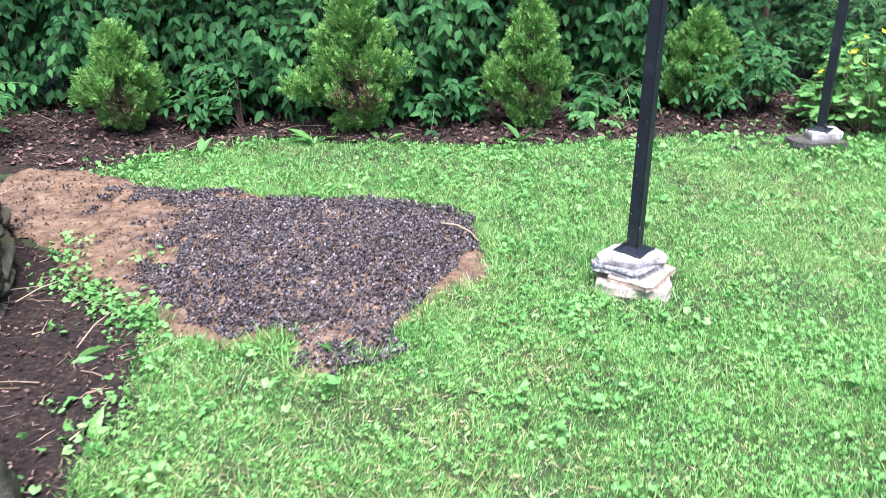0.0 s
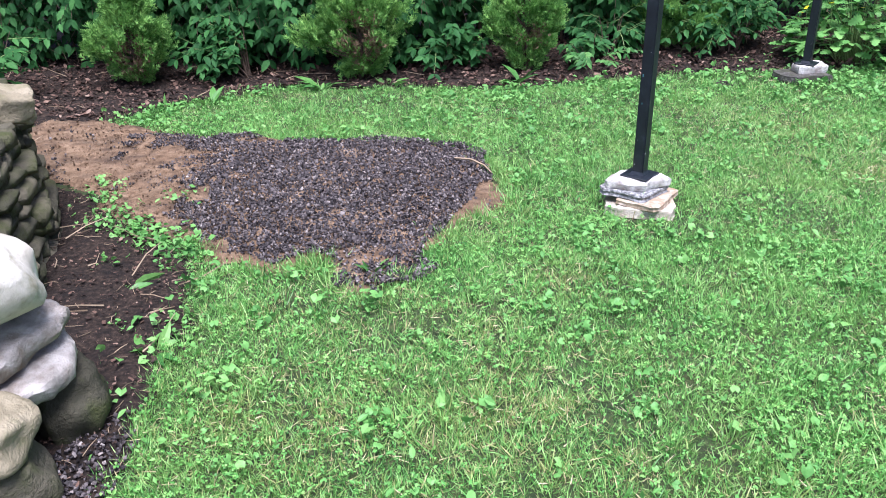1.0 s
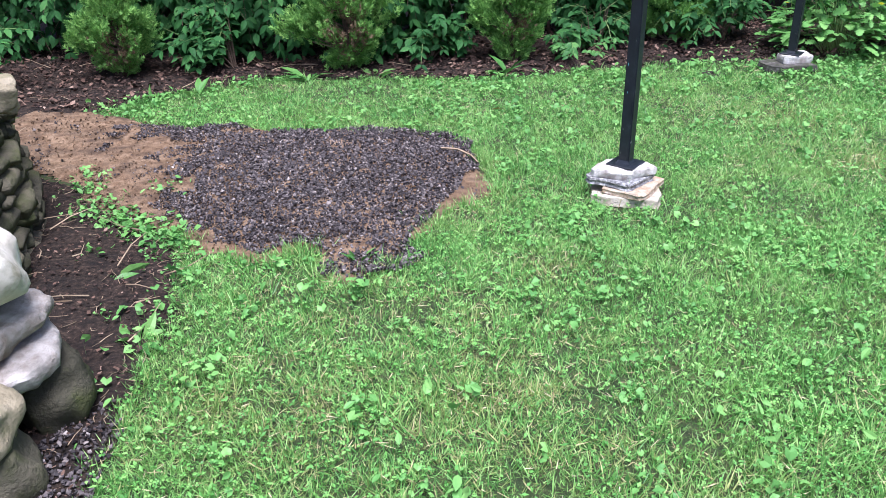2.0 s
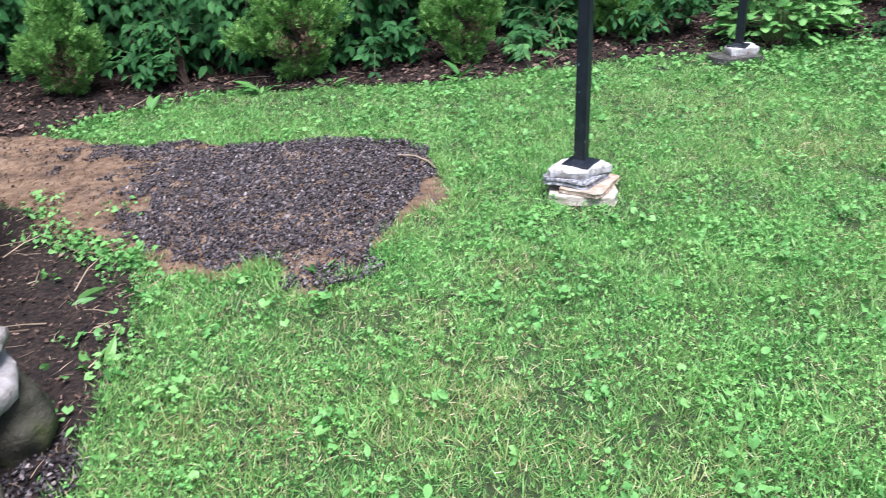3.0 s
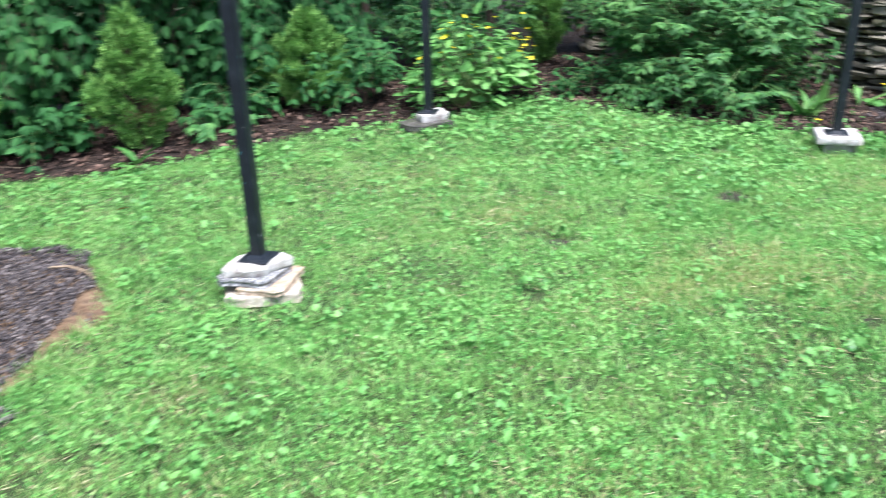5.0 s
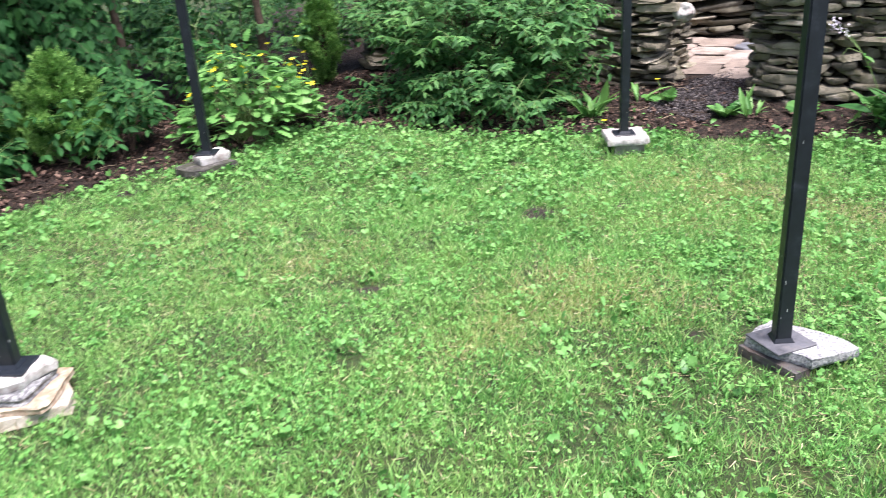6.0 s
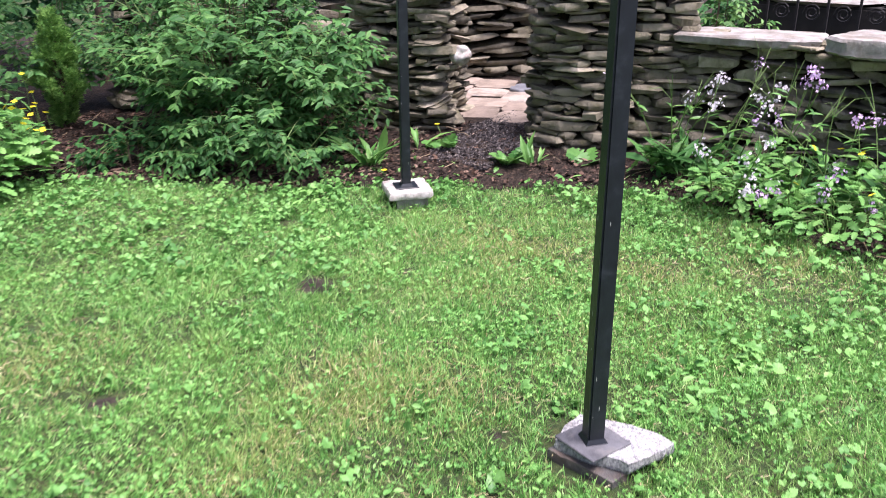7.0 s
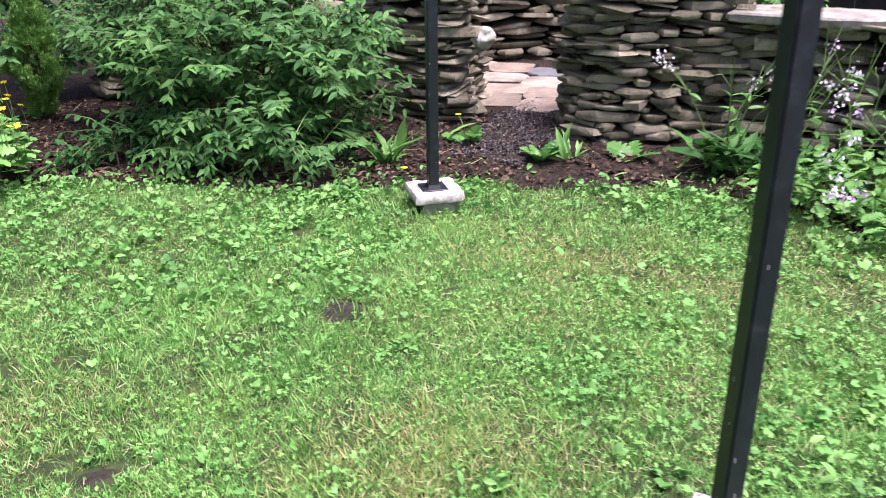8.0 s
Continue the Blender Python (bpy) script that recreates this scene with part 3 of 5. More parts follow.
def along(path, s):
    """Place and direction at the length s of a polyline."""
    for (ax, ay), (bx, by) in zip(path, path[1:]):
        ln = math.hypot(bx - ax, by - ay)
        if s <= ln:
            return ax + (bx - ax) * s / ln, ay + (by - ay) * s / ln, math.atan2(by - ay, bx - ax)
        s -= ln
    return bx, by, math.atan2(by - ay, bx - ax)


def stone_wall(path, height, core, label, seed, course=(0.026, 0.06), length=(0.1, 0.34), depth=0.2, lean=0.04, meshes=None, gap=0.008):
    """A wall of flat stones along path (its face lies to the path's left), round a dark core."""
    r = random.Random(seed)
    meshes = meshes or SLABS
    wall = empty("stone_wall", Matrix(), label, "stone wall", kind="structure")
    total = sum(math.hypot(b[0] - a[0], b[1] - a[1]) for a, b in zip(path, path[1:]))
    z0 = float(min(gz(*p) for p in path)) - 0.02
    zt = max(height) if isinstance(height, tuple) else height
    # Dark block added behind the stones to stop light and darken gaps.
    bm = bmesh.new()
    lo = [bm.verts.new((x, y, z0 - 0.05)) for x, y in core]
    cx, cy = sum(p[0] for p in core) / len(core), sum(p[1] for p in core) / len(core)
    hi = [bm.verts.new((x * (1 - lean) + cx * lean, y * (1 - lean) + cy * lean, zt - 0.05)) for x, y in core]
    n = len(core)
    for k in range(n):
        bm.faces.new((lo[k], lo[(k + 1) % n], hi[(k + 1) % n], hi[k]))
    bm.faces.new(hi)
    bmesh.ops.recalc_face_normals(bm, faces=bm.faces)
    part("core", bm, M_MULCH, wall, "dark core that blocks light behind the stones")
    z, wave = z0, r.uniform(0, 99)
    while z < zt:
        h = r.uniform(*course)
        s = -r.uniform(0, length[0])
        while s < total:
            ln = (length[0] + (length[1] - length[0]) * r.random() ** 1.5) * (0.7 + 0.6 * h / course[1])
            mid = min(max(s + ln / 2, 0), total)
            x, y, a = along(path, mid)
            s += ln
            if r.random() < 0.035:
                continue
            split = r.random() < 0.22 and h > 0.042
            for lo_, hi_ in (((0, r.uniform(0.4, 0.6)), (0.5, 1)) if split else ((0, 1),)):
                back = depth * 0.34 + lean * (z - z0) + r.gauss(0, 0.024)
                px, py = x + math.sin(a) * back, y - math.cos(a) * back
                hh = h * (hi_ - lo_)
                zz = z + h * (lo_ + hi_) / 2 + 0.012 * math.sin(mid * 9 + wave + z * 7) + r.uniform(-0.005, 0.005)
                ob = new("stone", r.choice(meshes))
                ob.parent = wall
                ob.matrix_world = Matrix.LocRotScale((px, py, zz), Euler((r.uniform(-0.1, 0.1) + (math.pi if r.random() < 0.5 else 0), r.gauss(0, 0.075), a + r.uniform(-0.3, 0.3))),
                                                     (ln * r.uniform(0.92, 1.1) - gap, depth * r.uniform(0.8, 1.2), hh * r.uniform(0.8, 1.3)))
        z += h
    return wall


def cap_stone(x, y, z, w, d, h, turn, seed, mat, label, tilt=(0, 0), name="cap_stone"):
    me = broken_slab(seed, w, d, h, 0.003)
    me.materials.append(mat)
    ob = new(name, me)
    ob.matrix_world = Matrix.LocRotScale((x, y, z + h / 2), Euler((radians(tilt[0]), radians(tilt[1]), radians(turn))), None)
    return tagged(ob, label, "stone")


# taller pier beside the gap, on the flower bed's side
stone_wall([(6.1, 3.72), (5.78, 3.62), (5.66, 3.44), (5.64, 3.26), (5.78, 3.02), (5.98, 2.74), (6.06, 2.6)][::-1], 1.35,
           [(6.3, 3.66), (5.92, 3.58), (5.8, 3.44), (5.78, 3.32), (5.9, 3.1), (6.1, 2.82), (6.4, 2.8), (6.6, 3.3)],
           "rounded pier of dry-laid grey flat stones beside the gap", 21)
# low wall with flat caps
stone_wall([(6.02, 2.78), (6.05, 2.3), (6.0, 1.7), (5.88, 1.0), (5.7, 0.3)][::-1], 0.82,
           [(6.18, 2.7), (6.2, 2.3), (6.14, 1.7), (6.02, 1.0), (5.84, 0.2), (6.2, 0.1), (6.42, 1.0), (6.52, 1.7), (6.56, 2.6)],
           "low dry-laid wall of weathered grey and brown stones behind flowers", 22, (0.035, 0.075), (0.14, 0.36))
# pier on the shrub's side
stone_wall([(6.3, 4.52), (5.98, 4.42), (5.72, 4.26), (5.57, 4.2), (5.48, 4.36), (5.46, 4.6), (5.5, 4.95)], 1.35,
           [(6.3, 4.66), (5.94, 4.54), (5.74, 4.4), (5.66, 4.38), (5.62, 4.6), (5.64, 5.0), (6.1, 5.1), (6.5, 4.8)],
           "rounded pier of dry-laid flat stones, the gap's side lit pale", 23)
# wall that runs on behind the shrub
stone_wall([(5.56, 4.85), (5.6, 5.3), (5.47, 5.85)], 0.76,
           [(5.72, 4.9), (5.76, 5.3), (5.62, 5.9), (5.95, 6.0), (6.1, 5.2)],
           "low stretch of dry-laid stone wall behind the big shrub", 24, (0.035, 0.07), (0.14, 0.36))
stone_wall([(5.47, 5.8), (5.15, 6.5), (4.85, 6.95), (4.98, 7.25)], 1.05,
           [(5.62, 5.95), (5.34, 6.5), (5.14, 6.8), (5.5, 6.9), (5.9, 6.2)],
           "taller end of the dry-laid stone wall behind the big shrub", 26, (0.035, 0.07), (0.14, 0.36))
# far wall inside the yard
stone_wall([(8.35, 3.7), (8.1, 4.4), (7.75, 4.95), (7.45, 5.3), (7.0, 5.75), (6.5, 6.1)], 1.3,
           [(8.55, 3.7), (8.3, 4.5), (7.9, 5.1), (7.55, 5.45), (7.1, 5.9), (6.6, 6.2), (7.0, 6.7), (8.2, 5.8), (8.9, 4.2)],
           "far curved wall of dark stacked flat stones behind the gap", 25, (0.045, 0.075), (0.2, 0.45), 0.24)

# flat caps on the low wall, and a loose stone on the shrub's side
cap_stone(6.16, 2.28, 0.80, 0.46, 0.88, 0.055, 4, 41, M_FLATSTONE, "pale flat capstone with rough edges on the low wall")
cap_stone(6.06, 1.44, 0.80, 0.5, 0.72, 0.1, -6, 42, M_FLATSTONE, "thick sandy capstone on the low wall")
cap_stone(5.9, 0.6, 0.80, 0.5, 0.85, 0.08, -10, 43, M_FLATSTONE, "thick sandy capstone on the low wall")
cap_stone(5.7, 4.98, 0.75, 0.27, 0.26, 0.13, 20, 44, M_TAN, "loose pale boulder lying on the stone wall", name="loose_stone")



# flagstones inside the yard
def paving():
    floor = empty("flagstone_paving", Matrix(), "pinkish flagstones with one blue slab in the yard", "paving", kind="structure")
    r = random.Random(5)
    me = [slab_mesh(500 + k, 0.02) for k in range(5)]
    for q in me:
        q.materials.append(M_PAVE)
    blue = slab_mesh(511, 0.02)
    blue.materials.append(M_BLUESTONE)
    k = 0
    for i in range(6):
        for j in range(6):
            x, y = 6.28 + 0.36 * i - 0.02 * j, 3.66 + 0.36 * j + 0.14 * (i % 2)
            if 6.1 < x + 0.35 * (y - 3.9) < 8.0 and x - y < 2.9:
                ob = new("flagstone", blue if (i, j) in ((3, 2), (0, 0)) else me[k % 5])
                ob.parent = floor
                ob.matrix_world = Matrix.LocRotScale((x, y, float(gz(x, y)) + 0.018), Euler((0, 0, radians(28 + r.uniform(-3, 3)))), (0.4, 0.39, 0.03))
                k += 1


paving()


# fieldstone wall beside the sand, and the heap at its near end
def fieldstone_wall():
    wall = empty("fieldstone_wall", Matrix(), "mossy dry wall of rounded brown fieldstones", "stone wall", kind="structure")
    r = random.Random(31)
    path = [(-1.59, 2.12), (-1.67, 2.5), (-1.77, 2.95), (-1.93, 3.3), (-2.1, 3.62), (-2.4, 3.85), (-2.9, 4.0)]
    total = sum(math.hypot(b[0] - a[0], b[1] - a[1]) for a, b in zip(path, path[1:]))
    # Dark filler block that lets no light through between the fieldstones.
    bm = bmesh.new()
    core = [(-1.8, 2.1), (-1.88, 2.9), (-2.2, 3.5), (-2.9, 3.85), (-2.9, 2.1)]
    lo, hi = [bm.verts.new((x, y, -0.05)) for x, y in core], [bm.verts.new((x - 0.06, y - 0.02, 0.52)) for x, y in core]
    for k in range(5):
        bm.faces.new((lo[k], lo[(k + 1) % 5], hi[(k + 1) % 5], hi[k]))
    bm.faces.new(hi)
    bmesh.ops.recalc_face_normals(bm, faces=bm.faces)
    part("core", bm, M_MULCH, wall, "dark core that blocks light behind the stones")
    z = -0.01
    while z < 0.5:
        h = r.uniform(0.035, 0.08)
        s = -r.uniform(0, 0.1)
        while s < total:
            ln = r.uniform(0.1, 0.26)
            x, y, a = along(path, min(max(s + ln / 2, 0), total))
            back = -(0.05 + 0.16 * z + r.uniform(-0.025, 0.02))
            ob = new("stone", r.choice(FIELDS))
            ob.parent = wall
            ob.matrix_world = Matrix.LocRotScale((x - math.sin(a) * -back, y + math.cos(a) * -back, z + h / 2), Euler((r.uniform(-0.12, 0.12), r.uniform(-0.12, 0.12), a + r.uniform(-0.2, 0.2))),
                                                 (ln * 1.12, r.uniform(0.2, 0.28), h * r.uniform(1.0, 1.25)))
            s += ln
        z += h


fieldstone_wall()


def boulder(name, x, y, z, size, turn, mat, label, seed, tilt=(0, 0), flat=0.12, power=0.8, group="stones heaped at the wall's end"):
    me = boulder_mesh(seed, flat, 4, power) if flat > 0.1 else broken_slab(seed, *size, 0.006)
    if flat <= 0.1:
        size = None
    me.materials.append(mat)
    ob = new(name, me)
    ob.matrix_world = Matrix.LocRotScale((x, y, z), Euler((radians(tilt[0]), radians(tilt[1]), radians(turn))), size)
    return tagged(ob, label, "stone", group)


def heap_slab(x, y, z, h, turn, seed, tilt, label, outline):
    me = broken_slab(seed, 1, 1, h, 0.006, outline, True)
    me.materials.append(M_HEAP)
    ob = new("flat_stone", me)
    ob.matrix_world = Matrix.LocRotScale((x, y, z), Euler((radians(tilt[0]), radians(tilt[1]), radians(turn))), None)
    return tagged(ob, label, "stone", "stones heaped at the wall's end")


boulder("boulder", -1.375, 1.61, 0.505, (0.41, 0.34, 0.27), 25, M_WHITE, "smooth white boulder with moss stains on stacked slabs", 82, (4, 10), 0.105, 1.0)
heap_slab(-1.355, 1.62, 0.318, 0.066, 27, 72, (12, -2), "grey flat stone with a chipped edge in the heap",
          [(0.235, 0.03), (0.2, 0.09), (0.08, 0.16), (-0.2, 0.17), (-0.26, -0.08), (-0.1, -0.19), (0.03, -0.165), (0.12, -0.09), (0.2, -0.03)])
heap_slab(-1.365, 1.59, 0.225, 0.07, 27, 79, (9, -2), "pale grey flat stone under the boulder",
          [(0.25, 0.02), (0.235, 0.11), (0.1, 0.18), (-0.2, 0.17), (-0.26, -0.1), (-0.12, -0.18), (0.06, -0.175), (0.17, -0.13), (0.235, -0.07)])
boulder("boulder", -1.19, 1.7, 0.08, (0.2, 0.24, 0.24), 10, M_FIELD, "mossy brown round boulder standing on the soil", 74)
boulder("boulder", -1.47, 1.66, 0.09, (0.44, 0.36, 0.26), 10, M_FIELD, "dark brown boulder low in the heap", 75)
boulder("boulder", -1.27, 1.38, 0.2, (0.24, 0.25, 0.16), 5, M_TANROCK, "mossy tan boulder on top of a darker one", 76)
boulder("boulder", -1.28, 1.37, 0.04, (0.29, 0.3, 0.26), 50, M_FIELD, "dark mossy boulder sunk in the soil", 77)
boulder("wedged_stone", 5.68, 4.13, 0.625, (0.17, 0.15, 0.13), 30, M_LIMEW, "pale round stone wedged in the pier's corner", 45, (0, 20), 0.12, 0.9, "")
boulder("boulder", -1.83, 3.06, 0.565, (0.17, 0.2, 0.14), 30, M_TANROCK, "mossy tan block on top of the fieldstone wall", 78, (5, 8), 0.11, 0.5)


# ---- gazebo posts on stacked slabs ----
def gazebo_post(p, base, turn, label, plate=0.13, plate_turn=0.0, marks=0, height=2.2):
    x, y = p
    post = empty("gazebo_post", pose(x, y, base, 0, 0, turn), label, "post", "black gazebo posts")
    bm = bmesh.new()
    bmesh.ops.create_cube(bm, size=1, matrix=Matrix.Translation((0, 0, 0.004 + height / 2)) @ Matrix.Diagonal((0.052, 0.052, height, 1)))
    bmesh.ops.bevel(bm, geom=[e for e in bm.edges if abs(e.verts[0].co.z - e.verts[1].co.z) > 1], offset=0.005, segments=2, affect="EDGES")
    shaft = part("tube", bm, M_BLACK, post)
    bm = bmesh.new()
    bmesh.ops.create_cube(bm, size=1, matrix=Matrix.Rotation(radians(plate_turn), 4, "Z") @ Matrix.Translation((0, 0, 0.004)) @ Matrix.Diagonal((plate, plate, 0.008, 1)))
    bmesh.ops.bevel(bm, geom=bm.edges[:], offset=0.002, segments=1, affect="EDGES")
    part("base_plate", bm, M_BLACK if plate_turn == 0 else M_PLATE, post)
    bm = bmesh.new()
    bmesh.ops.create_cone(bm, cap_ends=False, segments=4, radius1=0.048, radius2=0.037, depth=0.014,
                          matrix=Matrix.Translation((0, 0, 0.0155)) @ Matrix.Rotation(radians(45), 4, "Z"))
    part("weld_collar", bm, M_BLACK, shaft)
    r = random.Random(marks)
    for k in range(marks):
        s = r.choice((0, 1, 2, 3))
        bm = bmesh.new()
        w, h = r.uniform(0.0008, 0.0025), r.uniform(0.002, 0.014)
        bmesh.ops.create_cube(bm, size=1, matrix=Matrix.Rotation(radians(90 * s), 4, "Z") @ Matrix.Translation((r.uniform(-0.02, 0.02), -0.0262, r.uniform(0.04, 0.9) ** 1.5))
                              @ Matrix.Diagonal((w, 0.0006, h, 1)))
        part("paint_scratch", bm, M_TEAL if marks > 14 and k % 3 == 0 else M_SCRATCH, shaft, "pale scratch in the black paint")
    return post


TURN_G = -40
gazebo_post(P1, 0.136, TURN_G, "black square steel post on four stacked stone slabs", marks=16)
gazebo_post(P2, 0.10, TURN_G, "black square steel post on two slabs by the mulch", marks=6)
gazebo_post(P3, 0.102, TURN_G, "black square steel post on two pale slabs by the gap", marks=6)
gazebo_post(P4, 0.069, TURN_G, "black square steel post on a speckled granite slab", 0.16, 22, marks=14)


def slab(p, dx, dy, z, w, d, h, turn, seed, mat, label, tilt=(0, 0), outline=None):
    me = broken_slab(seed, w, d, h, 0.0035, outline)
    me.materials.append(mat)
    ob = new("stone_slab", me)
    ob.matrix_world = Matrix.LocRotScale((p[0] + dx, p[1] + dy, z + h / 2), Euler((radians(tilt[0]), radians(tilt[1]), radians(turn))), None)
    return tagged(ob, label, "stone slab", "slabs under the posts")


slab(P1, 0.0, 0.0, -0.007, 1, 1, 0.045, -15.3, 161, M_CREAM, "cream limestone slab lying in the grass under others", (0, 0),
     [(0.16, -0.02), (0.14, 0.07), (-0.12, 0.06), (-0.14, -0.05), (-0.137, -0.165), (-0.04, -0.18), (0.15, -0.172), (0.17, -0.1)])
slab(P1, 0.0, 0.0, 0.039, 1, 1, 0.028, -15.3, 62, M_TAN, "tan weathered stone slab in the post's stack", (0, 0),
     [(0.176, 0.035), (0.05, 0.09), (-0.07, 0.06), (-0.09, -0.13), (0.0, -0.165), (0.07, -0.205), (0.09, -0.19)])
slab(P1, 0.0, 0.0, 0.068, 1, 1, 0.03, -15.3, 163, M_LICHEN, "grey stone slab speckled with lichen in the stack", (1, 1),
     [(0.128, 0.0), (0.09, 0.07), (-0.1, 0.06), (-0.168, -0.06), (-0.15, -0.1), (-0.06, -0.125), (0.02, -0.158), (0.04, -0.14)])
slab(P1, 0.0, 0.0, 0.098, 1, 1, 0.04, -15.3, 64, M_LIMEW, "white rough stone slab under the post's plate", (0, 0),
     [(0.14, -0.02), (0.1, 0.045), (-0.01, 0.07), (-0.09, 0.03), (-0.146, -0.07), (-0.135, -0.088), (-0.05, -0.11), (0.035, -0.098), (0.05, -0.07)])
slab(P2, -0.06, -0.04, 0.0, 0.36, 0.25, 0.05, 10, 65, M_DARKSLAB, "dark mossy slab under a paler one")
slab(P2, 0.02, -0.005, 0.049, 0.25, 0.17, 0.05, 6, 66, M_LIMEW, "white chipped slab under the post's plate")
slab(P3, 0.02, -0.03, 0.0, 0.19, 0.2, 0.06, -46, 67, M_FLATSTONE, "grey stone block under a pale slab")
slab(P3, 0.0, 0.0, 0.06, 0.27, 0.29, 0.042, -40, 68, M_LIMEW, "pale grey square slab under the post's plate")
slab(P4, -0.015, -0.007, -0.004, 1, 1, 0.036, 0, 69, M_SLATE, "dark slate slab sunk in the grass", (1, 2), [(0.09, 0.09), (-0.06, 0.118), (-0.085, -0.11), (-0.02, -0.125), (0.08, -0.1)])
slab(P4, 0.04, -0.037, 0.03, 1, 1, 0.038, 0, 70, M_GRANITE, "speckled grey granite slab under the post's plate", (0, 0),
     [(0.075, 0.14), (-0.02, 0.15), (-0.098, 0.13), (-0.104, 0.04), (-0.08, -0.096), (0.04, -0.15), (0.1, -0.165), (0.115, -0.12), (0.11, -0.02)])


# ---- arborvitae ----
def arborvitae(x, y, height, radius, seed, label, dead=0.0, dark=False, n=2600, name="arborvitae", lean=0.0):
    global rng
    rng = np.random.default_rng(seed)
    tree = empty(name, pose(x, y, float(gz(x, y))), label, "evergreen shrub", "arborvitae along the hedge")
    part("trunk", tube([(0, 0, -0.02), (0.01, 0, height * 0.4), (lean, 0.01, height * 0.92)], [0.022, 0.014, 0.003], 6), M_BARK, tree, smooth=True)
    limbs, P, D, Q = [], [], [], []
    bias = rng.uniform(0, 6.28)
    for k in range(110):
        t = rng.uniform(0.03, 0.97)
        a = rng.uniform(0, 6.28)
        prof = (math.sin(math.pi * min(1, (t + 0.1) / 0.75) * 0.5) if t < 0.3 else (1 - (t - 0.3) / 0.7) ** 0.75) * (1 + 0.22 * math.sin(2 * a + bias) + 0.16 * math.sin(5 * a + 9 * t + bias) + rng.normal(0, 0.17))
        r = radius * max(0.08, prof)
        b = np.array([lean * t, 0, height * max(0, t - 0.14)])
        tip = np.array([r * math.cos(a) + lean * t, r * math.sin(a), height * t + 0.05])
        mid = (b + tip) / 2 + np.array([0, 0, -0.02])
        limbs.append(tube([b, mid, tip], [0.006, 0.004, 0.002], 3))
        m = max(6, int(n * 2.3 / 110 * (0.5 + prof)))
        u = rng.uniform(0.4, 1.1, m) ** 0.6
        pts = b + (tip - b) * u[:, None] + rng.normal(0, 0.017 + 0.02 * r, (m, 3))
        out = np.stack([pts[:, 0], pts[:, 1], 0 * pts[:, 0]], 1)
        P.append(pts)
        D.append(unit(out) * 0.55 + np.array([0, 0, 0.75]) + rng.normal(0, 0.33, (m, 3)))
    P, D = np.concatenate(P), np.concatenate(D)
    ok = P[:, 2] > 0.01
    P, D = P[ok], D[ok]
    side = np.cross(D, rand_dir(len(P)))
    S = rng.uniform(0.03, 0.066, len(P))
    brown = np.zeros(len(P), bool)
    if dead:
        hole = np.array([0.02, -radius * 0.75, height * 0.3])
        brown = (rng.random(len(P)) < 0.75) & (np.linalg.norm((P - hole) * np.array([1, 0.8, 0.8]), axis=1) < dead * rng.uniform(0.5, 1.15, len(P)))
    g = ~brown
    part("foliage", strew(SPRAY, P[g], frames(D[g], side[g]), S[g]), M_ARBOR, tree)
    if brown.any():
        part("dead_foliage", strew(SPRAY, P[brown], frames(D[brown], side[brown]), S[brown] * 0.8), M_DEAD, tree, "brown dried sprays low on the shrub")
    tagged(part("branchwork", join(*limbs), M_BARK, tree), kind="stuff")
    return tree


arborvitae(-2.13, 5.48, 0.7, 0.27, 401, "round-topped green arborvitae with a bare brown middle", 0.15)
arborvitae(-0.6, 5.5, 0.93, 0.275, 402, "tall conical green arborvitae with rusty dead sprays", 0.17, n=3400)
arborvitae(0.56, 5.6, 0.85, 0.21, 403, "narrow conical arborvitae with a thin bare middle", 0.11)
arborvitae(1.83, 6.08, 0.68, 0.25, 404, "egg-shaped dense green arborvitae in the mulch", 0.0, n=3000)
arborvitae(4.2, 6.75, 0.85, 0.17, 405, "small dark arborvitae before the stone wall", 0.0, n=1800)


# ---- leafy shrubs ----
def shoots(starts, dirs, lengths, sag, leaves_per, size, shape, pairs=True, spread=0.9, thick=0.004, hang=0.0):
    """Arching shoots with leaves set along them: the stems' and the leaves' arrays."""
    stems, P, D, U, S = [], [], [], [], []
    for p, d, ln, sg in zip(starts, dirs, lengths, sag):
        t = np.linspace(0, 1, 3)[:, None]
        pts = p + d * ln * t + np.array([0, 0, -1.0]) * sg * ln * t * t
        stems.append(tube(pts, thick * np.linspace(1, 0.35, 3), 3))
        k = max(3, int(leaves_per * ln / 0.4))
        tt = np.linspace(0.12, 1, k) + rng.uniform(-0.03, 0.03, k)
        q = p + d * ln * tt[:, None] + np.array([0, 0, -1.0]) * sg * ln * (tt * tt)[:, None]
        along_ = unit(d + np.array([0, 0, -2.0]) * sg * tt[:, None])
        sidew = unit(np.cross(along_, [0, 0, 1.0]) + 1e-4)
        for s in ((1, -1) if pairs else (1,)):
            sg_ = s if pairs else np.where(rng.random(k) < 0.5, 1, -1)[:, None]
            P.append(q)
            D.append(along_ * rng.uniform(0.35, 0.9, (k, 1)) + sidew * sg_ * spread + rng.normal(0, 0.22, (k, 3)) + np.array([0, -0.25 * hang, -0.12 - 0.6 * hang]))
            U.append(np.array([0, -0.8 * hang, 1.0 - 0.35 * hang]) + rng.normal(0, 0.3, (k, 3)) + unit(along_) * 0.1)
            S.append(size * rng.uniform(0.6, 1.15, k) * (1 - 0.35 * np.abs(tt - 0.5)))
    P, D, U, S = np.concatenate(P), np.concatenate(D), np.concatenate(U), np.concatenate(S)
    ok = P[:, 2] > gz(P[:, 0], P[:, 1]) + 0.01
    return join(*stems), strew(shape, P[ok], frames(D[ok], U[ok]), S[ok])


